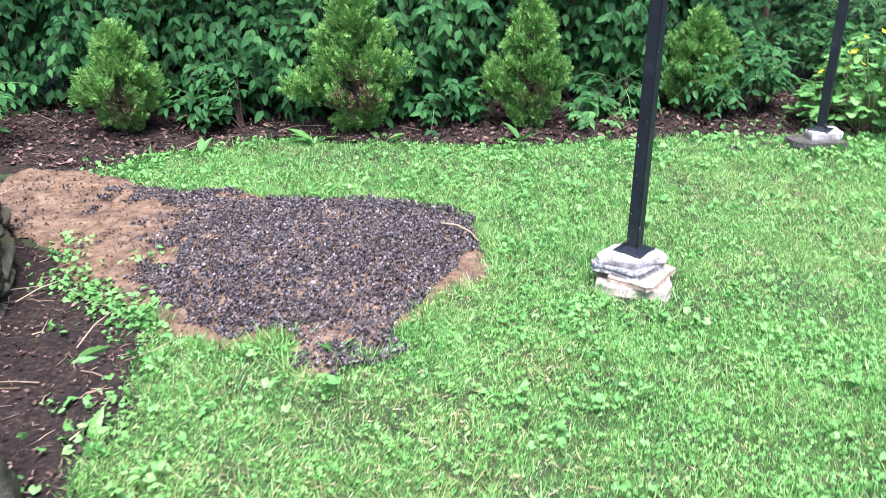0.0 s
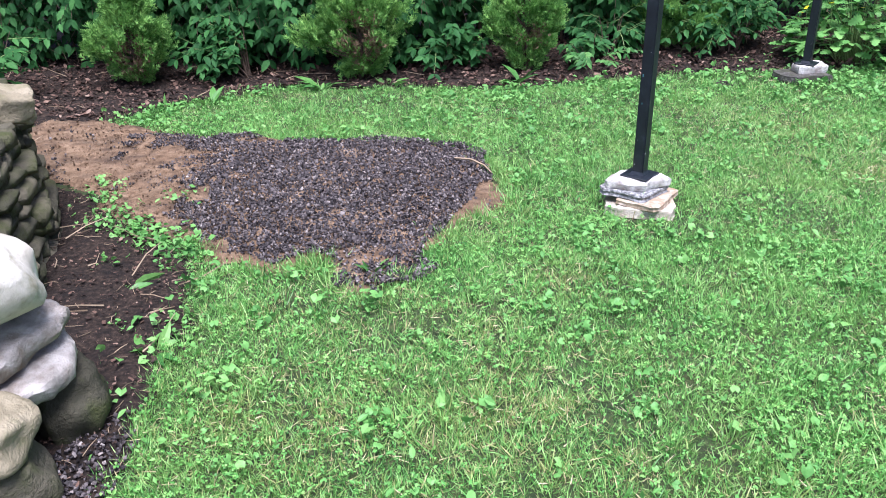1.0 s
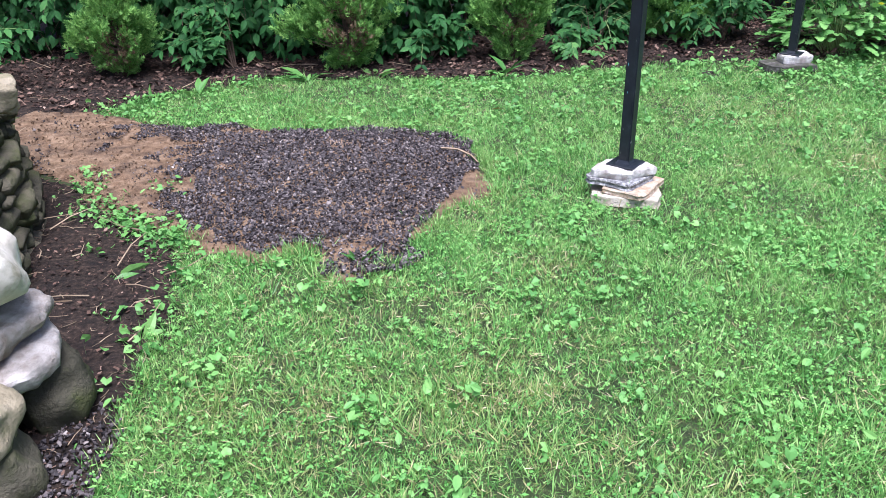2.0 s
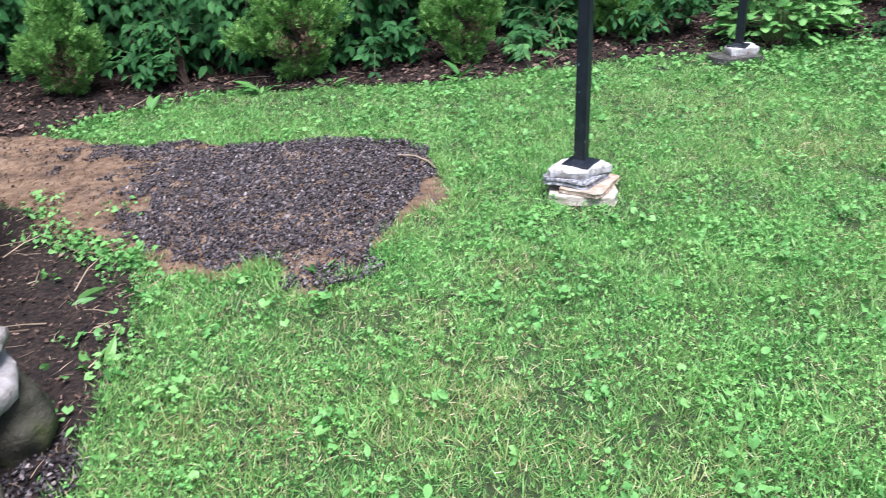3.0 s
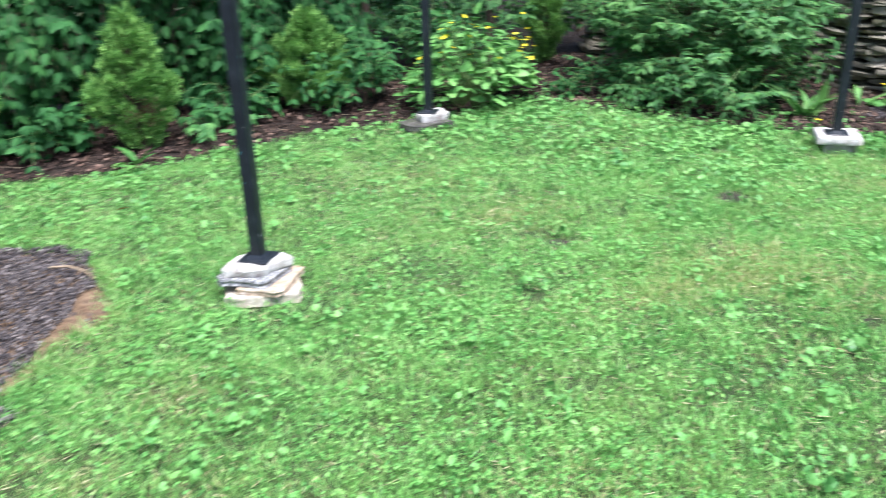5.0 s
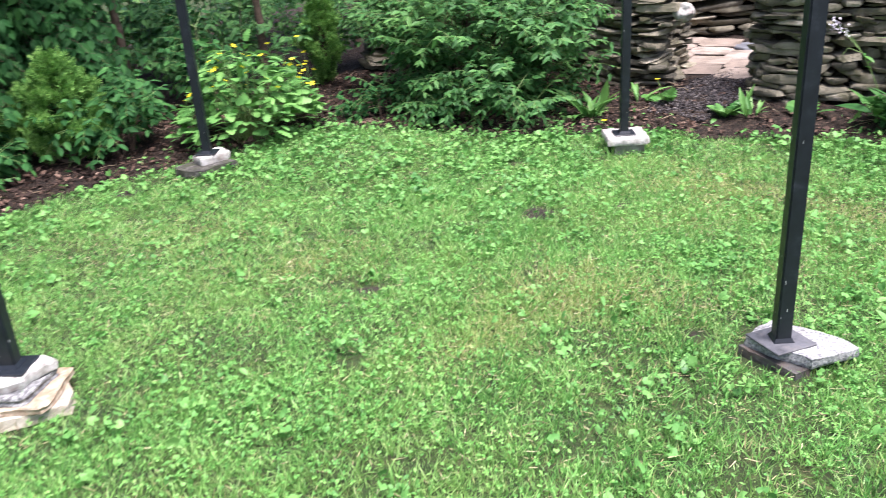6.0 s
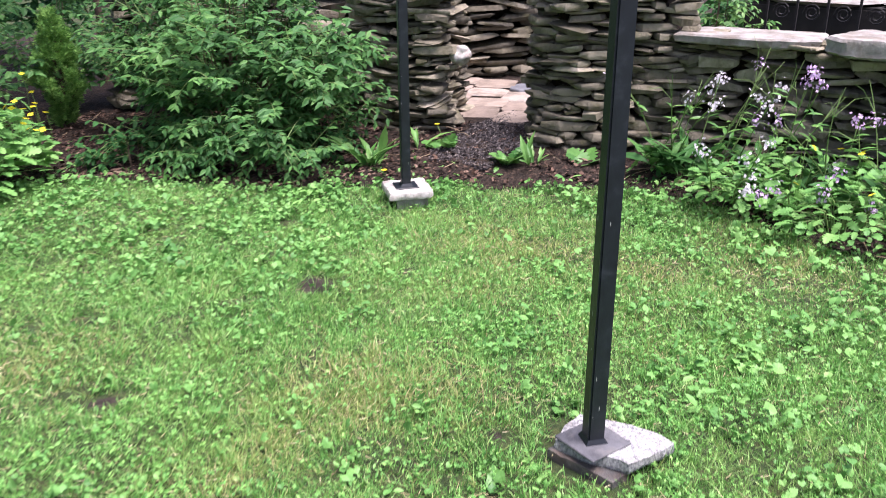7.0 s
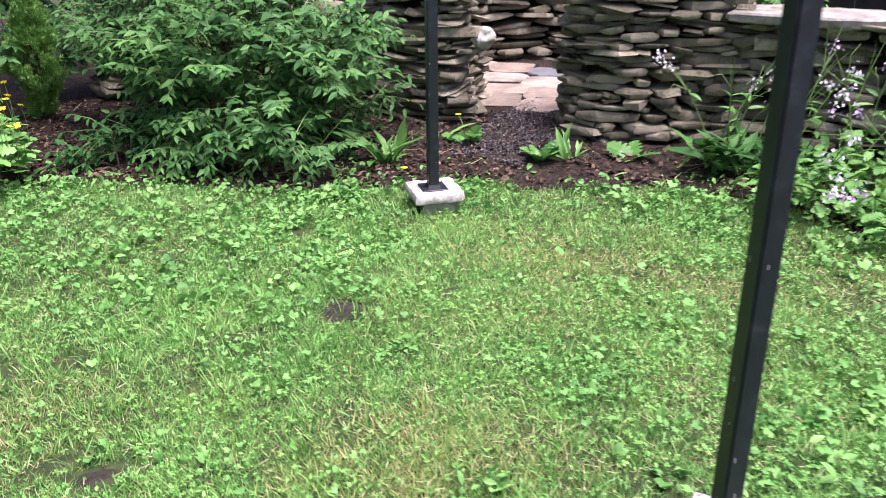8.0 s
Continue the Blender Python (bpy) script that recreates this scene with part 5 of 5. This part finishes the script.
# ---- iron railing and dark bench behind the low wall ----
def railing():
    thing = empty("iron_railing", pose(6.85, 1.75, 0.0, 0, 0, 84), "black wrought-iron railing with scrolls behind the wall", "railing")
    for k in range(9):
        bm = bmesh.new()
        bmesh.ops.create_cube(bm, size=1, matrix=Matrix.Translation((-0.9 + 0.2 * k, 0, 0.75)) @ Matrix.Diagonal((0.014, 0.014, 1.4, 1)))
        part("bar", bm, M_IRON, thing)
    for z in (0.35, 1.42):
        bm = bmesh.new()
        bmesh.ops.create_cube(bm, size=1, matrix=Matrix.Translation((-0.1, 0, z)) @ Matrix.Diagonal((1.7, 0.018, 0.025, 1)))
        part("rail", bm, M_IRON, thing)
    t = np.linspace(0, 1, 22)
    r = 0.06 * (1 - 0.75 * t)
    for k in range(8):
        a = t * 4.2 * math.pi
        part("scroll", tube(np.stack([-0.8 + 0.2 * k + r * np.cos(a), 0 * t, 0.92 + r * np.sin(a)], 1), 0.005 + 0 * t, 5), M_IRON, thing)


railing()


def bench():
    thing = empty("stone_bench", pose(8.1, 1.9, 0.08, 0, 0, 84), "dark masonry block with a pale stone top", "bench")
    bm = bmesh.new()
    bmesh.ops.create_cube(bm, size=1, matrix=Matrix.Translation((0, 0, 0.4)) @ Matrix.Diagonal((2.0, 0.5, 0.8, 1)))
    bmesh.ops.bevel(bm, geom=bm.edges[:], offset=0.02, segments=2, affect="EDGES")
    part("base", bm, M_DARKWOOD, thing)
    me = slab_mesh(811, 0.02)
    me.materials.append(M_FLATSTONE)
    for k in range(2):
        ob = part("top_slab", me, None, thing)
        ob.matrix_world = thing.matrix_world @ Matrix.LocRotScale((-0.52 + 1.04 * k, 0, 0.83), None, (1.06, 0.6, 0.06))


bench()


# ---- loose ground cover ----
def gravel():
    global rng
    rng = np.random.default_rng(31)
    x, y = field(PATCH, 76000, 0.05, 3)
    k = np.where(x < -0.95, ragged(STONY, x, y, 0.2, 0.1, 3) & (rng.random(len(x)) < 0.85), ragged(STONY, x, y, 0.06, 0.13, 3))
    x, y = x[k], y[k]
    thin = step(0.1, 0.7, vnoise(x, y, 0.22, 23) + 0.4 * vnoise(x, y, 0.07, 24)) * step(3.2, 2.7, y)
    k = rng.random(len(x)) < 1 - 0.6 * thin
    x, y = x[k], y[k]
    x2, y2 = field(PATCH, 16000, 0.05, 3)
    near = np.interp(x2, [-2.3, -1.7, -1.2, -0.6], [0.2, 0.5, 0.8, 0.6]) * (0.04 + 0.96 * step(0.15, 0.6, vnoise(x2, y2, 0.16, 21) + 0.5 * vnoise(x2, y2, 0.05, 22)))
    k = rng.random(len(x2)) < near
    x, y = np.concatenate([x, x2[k]]), np.concatenate([y, y2[k]])
    n = len(x)
    z = gz(x, y) + 0.025 + 0.006 * vnoise(x, y, 0.2, 8) + rng.uniform(-0.004, 0.008, n)
    s = 0.0075 + 0.0115 * rng.random(n) ** 2 + 0.01 * (rng.random(n) < 0.03)
    soups = []
    for j in range(4):
        q = np.arange(n) % 4 == j
        soups.append(strew(pebble(40 + j), np.stack([x, y, z], 1)[q], frames(rand_dir(q.sum()), rand_dir(q.sum())), s[q][:, None] * rng.uniform(0.65, 1.25, (q.sum(), 3))))
    tagged(part("gravel", join(*soups), M_GRAVEL), "dark grey and purple-brown crushed gravel heap spread on sand", "gravel", kind="stuff")
    # path through the gap and the foot of the boulder heap
    x, y = field([(5.1, 3.95), (5.05, 3.5), (5.6, 3.5), (6.35, 3.6), (6.5, 4.2), (5.7, 4.1)], 9000, 0.06)
    x2, y2 = field([(-1.2, 1.5), (-1.15, 1.15), (-0.98, 1.2), (-1.0, 1.6), (-1.05, 1.75)], 700, 0.03)
    x, y = np.concatenate([x, x2]), np.concatenate([y, y2])
    n = len(x)
    tagged(part("path_gravel", strew(pebble(50), np.stack([x, y, gz(x, y) + 0.016 + rng.uniform(0, 0.008, n)], 1), frames(rand_dir(n), rand_dir(n)),
                                     rng.uniform(0.008, 0.019, n)[:, None] * rng.uniform(0.6, 1.3, (n, 3))), M_GRAVEL), "loose small gravel on dark soil", "gravel", kind="stuff")
    x, y = field(PATCH, 7000, 0.03, 3)
    k = x < -1.05 + 0.5 * rng.random(len(x))
    x, y = x[k], y[k]
    n = len(x)
    tagged(part("sand_crumbs", strew(pebble(52), np.stack([x, y, gz(x, y) + 0.022 + rng.uniform(0, 0.008, n)], 1), frames(rand_dir(n), rand_dir(n)),
                                     (0.004 + 0.013 * rng.random(n) ** 2)[:, None] * rng.uniform(0.6, 1.3, (n, 3))), M_SAND), "crumbs of tan sandy soil", "sand", kind="stuff")


PATHWAY = [(5.1, 4.0), (5.0, 3.3), (5.55, 3.2), (6.35, 3.6), (6.5, 4.2), (5.7, 4.1)]


def chips():
    global rng
    rng = np.random.default_rng(32)
    near_bed = [(-3.6, 4.75)] + EDGE[:-1] + [(4.95, 0.6), (6.0, 0.8), (6.1, 3.4), (5.6, 5.0), (4.6, 7.2), (1.5, 7.4), (-3.6, 6.4)]
    x, y = field(near_bed, 88000, 0.05, 1)
    x2, y2 = field(BARE, 12000, 0.04, 2)
    k = rng.random(len(x)) < np.where((x > 5.3) & (y < 3), 0.4, 1) * np.where(y > 7, 0.5, 1) * np.where(ragged(PATHWAY, x, y, 0.12, 0.12, 8), 0.1, 1)
    x, y = np.concatenate([x[k], x2]), np.concatenate([y[k], y2])
    n = len(x)
    s = 0.01 + 0.04 * rng.random(n) ** 2.2
    s[-len(x2):] *= 0.42
    up = np.array([0, 0, 1.0]) + rng.normal(0, 0.35, (n, 3))
    tagged(part("bark_chips", strew(SCRAP, np.stack([x, y, gz(x, y) + 0.022 + rng.uniform(0, 0.012, n)], 1), frames(np.cross(rand_dir(n), up), up),
                                    s[:, None] * np.stack([rng.uniform(0.12, 0.85, n), np.ones(n), rng.uniform(0.6, 1.8, n)], 1)), M_CHIP),
           "brown bark chips and dead leaves strewn over the bed", "mulch", kind="stuff")
    x, y = field(near_bed, 700, 0.05, 1)
    x2, y2 = field(BARE, 120, 0.05, 1)
    x, y = np.concatenate([x, x2]), np.concatenate([y, y2])
    tw = []
    for a, b in zip(x, y):
        d = rand_dir(1, -0.05, 0.25)[0] * rng.uniform(0.06, 0.24)
        p = np.array([a, b, float(gz(a, b)) + 0.03])
        tw.append(tube([p, p + d * 0.5 + rng.normal(0, 0.008, 3), p + d], [0.003, 0.0025, 0.0012], 3))
    for a, b in zip(*field(BARE, 900, 0.05, 1)):
        d = rand_dir(1, -0.05, 0.2)[0] * rng.uniform(0.02, 0.07)
        p = np.array([a, b, float(gz(a, b)) + 0.024])
        tw.append(tube([p, p + d * 0.5 + rng.normal(0, 0.004, 3), p + d], [0.0014, 0.0013, 0.0008], 3))
    tagged(part("twigs", join(*tw), M_TWIG), "dry pale twigs lying on the mulch", "twigs", kind="stuff")


def lawn_density(x, y):
    """Thins the lawn at worn spots, round the slabs and under them."""
    d = np.ones(len(x))
    for hx, hy, hr in HOLES:
        d *= 0.02 + 0.98 * step(0.55, 1.25, np.hypot((x - hx) * 0.8, y - hy) / (hr * 0.95) + 0.4 * vnoise(x, y, 0.06, 4))
    for (px, py), wide in ((P1, 0.07), (P2, 0.03), (P3, 0.0), (P4, 0.05)):
        d *= step(0.07 + wide, 0.14 + wide, np.hypot(x - px, y - py))
    d *= 0.42 + 0.58 * step(-0.6, 0.2, 0.7 * vnoise(x, y, 0.3, 17) + 0.5 * vnoise(x, y, 0.07, 18) + 0.5 * vnoise(x, y, 0.03, 19))
    return d


def sward(x, y):
    """Keeps the places where grass grows, denser where the walk passes."""
    seen = np.where((y > 3.8) | (x > 4.2), 0.55, np.where((y > 2.8) & (x < 2), 0.75, 1.0))
    fade = np.maximum(step(-0.2, 1.1, y + 0.25 * vnoise(x, y, 0.4, 26)), step(-0.3, 0.4, np.minimum(x - 1.9, y - 0.4) + 0.2 * vnoise(x, y, 0.4, 27)))
    keep = (rng.random(len(x)) < seen * (0.14 + 0.86 * fade) * lawn_density(x, y)) & ~ragged(PATCH, x, y, 0.05, 0.06, 9)
    return x[keep], y[keep]


def lawn():
    global rng
    rng = np.random.default_rng(33)
    # short dense sward
    x, y = sward(*field(LAWN, 1400000, 0.05, 5))
    n = len(x)
    worn = wear(x, y)
    ln = np.maximum(0.014, 0.031 + 0.01 * vnoise(x, y, 0.22, 6) + 0.012 * vnoise(x, y, 0.055, 9)) * rng.uniform(0.6, 1.4, n)
    d = rand_dir(n, 0.2, 0.97) + 0.45 * np.stack([vnoise(x, y, 0.1, 41), vnoise(x, y, 0.1, 42), 0 * x], 1)
    d[:, 2] = np.maximum(d[:, 2], 0.12)
    wide = rng.uniform(0.0022, 0.004, n) * np.where((y > 3.8) | (x > 4.2), 1.35, 1.0)
    P, turns, sizes = np.stack([x, y, gz(x, y) - 0.003], 1), frames(d, rand_dir(n, -0.3, 1)), np.stack([wide, ln, ln], 1)
    dry = rng.random(n) < 0.03 + 0.7 * worn
    short = [strew(SLIVER, P[q], turns[q], sizes[q]) for q in (~dry, dry)]
    # longer bent blades in small tufts, taller in some clumps than in others
    x, y = sward(*field(LAWN, 88000, 0.05, 5))
    e = np.array(PATCH[3:26])
    w = rng.uniform(0, len(e) - 1.001, 1100)
    i = w.astype(int)
    border = e[i] + (e[i + 1] - e[i]) * (w - i)[:, None] + rng.normal(0, 0.028, (1100, 2))
    border = border[vnoise(border[:, 0], border[:, 1], 0.12, 85) > -0.25]
    x, y = np.concatenate([x, border[:, 0]]), np.concatenate([y, border[:, 1]])
    clump = step(0.15, 0.6, vnoise(x, y, 0.09, 83) + 0.4 * vnoise(x, y, 0.5, 84))
    rise = (0.036 + 0.028 * clump + 0.008 * vnoise(x, y, 0.7, 7)) * rng.uniform(0.75, 1.2, len(x))
    x, y, rise = np.repeat(x, 4), np.repeat(y, 4), np.repeat(rise, 4)
    n = len(x)
    off = rng.normal(0, 0.007, (n, 2))
    edge = 1 + 0.6 * (np.minimum.reduce([np.hypot(x - p[0], y - p[1]) for p in (P1, P3)]) < 0.24)
    ln = rise * rng.uniform(0.6, 1.35, n) * edge
    d = np.stack([off[:, 0] * 60 + rng.normal(0, 0.3, n), off[:, 1] * 60 + rng.normal(0, 0.3, n), rng.uniform(0.45, 1.5, n)], 1)
    P, turns, sizes = np.stack([x + off[:, 0], y + off[:, 1], gz(x, y) - 0.003], 1), frames(d, rand_dir(n, -0.3, 1)), np.stack([rng.uniform(0.0024, 0.0046, n), ln, ln], 1)
    dry = rng.random(n) < 0.02 + 0.55 * wear(x, y)
    long_ = [strew(BLADE, P[q], turns[q], sizes[q]) for q in (~dry, dry)]
    tagged(part("grass", join(short[0], long_[0]), M_GRASS), "mown bright green lawn grass with bare spots", "grass", kind="stuff")
    tagged(part("dry_grass", join(short[1], long_[1]), M_DRYGRASS), "yellowish worn grass in patches through the lawn", "grass", kind="stuff")
    # dry straw lying between the blades
    x, y = field(LAWN, 60000, 0.05, 5)
    k = (rng.random(len(x)) < 0.15 + 0.3 * step(-0.1, 0.6, vnoise(x, y, 0.45, 24)) + 0.8 * wear(x, y)) & (y > 0.9) & ~inside(PATCH, x, y)
    x, y = x[k], y[k]
    n = len(x)
    d = rand_dir(n, -0.1, 0.2)
    tagged(part("straw", strew(BLADE, np.stack([x, y, gz(x, y) + rng.uniform(0.004, 0.026, n)], 1), frames(d, rand_dir(n, 0.5, 1)),
                               np.stack([rng.uniform(0.0015, 0.003, n), rng.uniform(0.015, 0.05, n), 0.01 * np.ones(n)], 1)), M_STRAW),
           "dry straw clippings lying in the lawn", "dry grass", kind="stuff")


def clover():
    global rng
    rng = np.random.default_rng(34)
    x, y = field(LAWN, 125000, 0.03, 5)
    lush = 0.13 + 0.75 * step(-0.15, 0.65, 0.7 * vnoise(x, y, 0.5, 51) + 0.5 * vnoise(x, y, 0.12, 52)
                              + 0.5 * np.exp(-((x - 1.45) ** 2 + (y - 2.6) ** 2) / 0.6) + 0.6 * np.exp(-((x - 1.0) ** 2 + (y - 1.6) ** 2) / 0.3) + 0.9 * np.exp(-((x - 3.13) ** 2 + (y - 2.18) ** 2) / 0.09) + 0.9 * np.exp(-((x - 3.4) ** 2 + (y - 1.5) ** 2) / 0.4) - 0.1)
    k = (rng.random(len(x)) < lush * (1 - 0.75 * wear(x, y)) * lawn_density(x, y) * np.where((y > 0.9) | ((x > 1.9) & (y > 0.4)), 1, 0.1)) & ~ragged(PATCH, x, y, 0.05, 0.06, 9)
    x, y = x[k], y[k]
    n = len(x)
    z = gz(x, y) + rng.uniform(0.018, 0.042, n)
    up = np.array([0, 0, 1.0]) + rng.normal(0, 0.4, (n, 3))
    tagged(part("clover", strew(TREFOIL, np.stack([x, y, z], 1), frames(np.cross(rand_dir(n), up), up), rng.uniform(0.011, 0.021, n)), M_CLOVER),
           "patches of fresh green clover through the lawn", "clover", kind="stuff")
    x, y = sward(*field(LAWN, 125000, 0.03, 5))
    k = rng.random(len(x)) < 0.35 + 0.65 * step(-0.4, 0.4, vnoise(x, y, 0.4, 54) + 0.5 * vnoise(x, y, 0.1, 55))
    x, y = x[k], y[k]
    n = len(x)
    up = np.array([0, 0, 1.0]) + rng.normal(0, 0.5, (n, 3))
    tagged(part("seedlings", strew(SMALL, np.stack([x, y, gz(x, y) + rng.uniform(0.012, 0.036, n)], 1), frames(np.cross(rand_dir(n), up), up), rng.uniform(0.008, 0.022, n)), M_CLOVER),
           "small leaves of weeds mixed into the grass", "weeds", kind="stuff")


def broadleaves():
    """Round-leaved creeping weeds: thick along the bed, thin over the lawn."""
    global rng
    rng = np.random.default_rng(35)
    x, y = field(LAWN, 230000, 0.0, 5)
    e = np.array(EDGE)
    gap = np.min(np.hypot(x[:, None] - e[None, :, 0], y[:, None] - e[None, :, 1]), axis=1)
    band = np.exp(-(gap / 0.42) ** 2) * np.where(x > 2.6, 1.0, 0.5)
    dens = 0.006 + 0.8 * band * step(-0.5, 0.3, vnoise(x, y, 0.3, 61)) + 0.05 * step(0.25, 0.7, vnoise(x, y, 0.35, 62)) \
        + 0.1 * ((x > 3.2) & (y < 2.4)) * step(-0.1, 0.5, vnoise(x, y, 0.3, 63)) + 0.5 * step(3.6, 4.6, x + 0.6 * y - 1.0) * step(-0.3, 0.4, vnoise(x, y, 0.35, 64)) * (y > 3.2)
    dens *= 0.12 + 0.95 * step(-0.25, 0.35, vnoise(x, y, 0.11, 67) + 0.5 * vnoise(x, y, 0.25, 68))
    k = (rng.random(len(x)) < dens * (1 - 0.5 * wear(x, y)) * lawn_density(x, y) * np.where((y > 0.9) | ((x > 1.9) & (y > 0.4)), 1, 0.1)) & ~ragged(PATCH, x, y, 0.05, 0.06, 9)
    x, y = x[k], y[k]
    # clumps beside the sand and along the fieldstone wall
    for cx, cy, r, m in ((-1.42, 3.0, 0.06, 120), (-1.56, 3.14, 0.06, 90), (-1.2, 2.84, 0.06, 120), (-1.32, 2.9, 0.05, 80), (-1.66, 3.36, 0.05, 50), (-1.72, 3.55, 0.05, 30), (-1.1, 2.74, 0.05, 70), (-1.18, 2.62, 0.03, 14), (-1.42, 2.68, 0.03, 10), (-1.05, 2.2, 0.06, 40), (-1.02, 2.45, 0.05, 30), (-1.22, 2.2, 0.03, 9),
                         (-1.3, 3.35, 0.06, 25), (-1.9, 4.72, 0.14, 90), (5.35, 2.3, 0.2, 260), (5.25, 1.8, 0.22, 260), (5.15, 1.4, 0.25, 260), (4.3, 4.35, 0.2, 120), (4.05, 4.85, 0.16, 130), (3.85, 5.2, 0.14, 90), (4.6, 4.3, 0.12, 60), (3.6, 5.6, 0.3, 120), (4.7, 4.0, 0.2, 60),
                         (2.75, 5.45, 0.25, 160), (2.1, 5.35, 0.2, 110), (-1.0, 1.75, 0.12, 40)):
        x, y = np.concatenate([x, cx + rng.normal(0, r, m)]), np.concatenate([y, cy + rng.normal(0, r, m)])
    grown = np.ones(len(x))
    # small clumps of larger leaves through the lawn
    cx, cy = field(LAWN, 5200, 0.0, 5)
    thick = 0.35 + 0.65 * step(-0.2, 0.5, vnoise(cx, cy, 0.45, 66)) + 0.5 * ((cx > 2.9) & (cy < 2.3))
    k = (rng.random(len(cx)) < 0.7 * thick * (1 - 0.7 * wear(cx, cy)) * lawn_density(cx, cy) * ((cy > 0.9) | ((cx > 1.9) & (cy > 0.4)))) & ~ragged(PATCH, cx, cy, 0.05, 0.06, 9)
    cx, cy = cx[k], cy[k]
    size_ = rng.uniform(0.5, 1.05, len(cx)) * np.where((cx > 2.9) & (cy < 1.9), 1.15, 1.0)
    m = rng.integers(4, 20, len(cx))
    sp = np.repeat(rng.uniform(0.015, 0.06, len(cx)), m)
    x, y = np.concatenate([x, np.repeat(cx, m) + sp * rng.normal(0, 1, m.sum())]), np.concatenate([y, np.repeat(cy, m) + sp * rng.normal(0, 1, m.sum())])
    grown = np.concatenate([grown, np.repeat(size_, m)])
    big = rng.random(len(x)) < 0.12
    x, y = np.concatenate([x, x[big] + rng.normal(0, 0.015, big.sum())]), np.concatenate([y, y[big] + rng.normal(0, 0.015, big.sum())])
    grown = np.concatenate([grown, grown[big]])
    n = len(x)
    s = (0.011 + 0.024 * rng.random(n) ** 1.7) * np.where(rng.random(n) < 0.16, 1.3, 1) * np.where(x < -0.9, 0.85, 1) * grown
    z = gz(x, y) + 0.012 + s * rng.uniform(0.3, 1.7, n)
    up = np.array([0, 0, 1.0]) + rng.normal(0, 0.5, (n, 3))
    q = rng.random(n) < 0.8
    fr = frames(np.cross(rand_dir(n), up), up)
    P = np.stack([x, y, z], 1)
    st = strew(BLADE, np.stack([x, y, gz(x, y)], 1), frames(P - np.stack([x, y, gz(x, y)], 1) + rng.normal(0, 0.006, (n, 3)), rand_dir(n)),
               np.stack([0.002 * np.ones(n), z - gz(x, y), 0.003 * np.ones(n)], 1))
    tagged(part("creeping_weeds", join(strew(ROUND, P[q], fr[q], s[q] * 1.1), strew(LEAF, P[~q], fr[~q], s[~q] * 1.4), st), M_MAT),
           "round-leaved creeping weeds along the lawn's edge", "weeds", kind="stuff")


gravel()
chips()
lawn()
clover()
broadleaves()

# fallen leaf and a twig
ob = part("fallen_leaf", strew(LEAF, np.array([[0.3, 4.38, 0.05]]), frames(np.array([[1.0, 0.3, 0.1]]), [0, 0.4, 1.0]), [0.055]), M_ORANGE)
tagged(ob, "orange dried leaf lying on the lawn", "leaf")
ob = part("twig", tube([(-0.02, 3.75, 0.045), (0.06, 3.68, 0.06), (0.12, 3.62, 0.05), (0.15, 3.54, 0.04)], [0.005, 0.006, 0.005, 0.003], 5), M_TWIG)
tagged(ob, "dry bent twig at the gravel's edge", "twig")
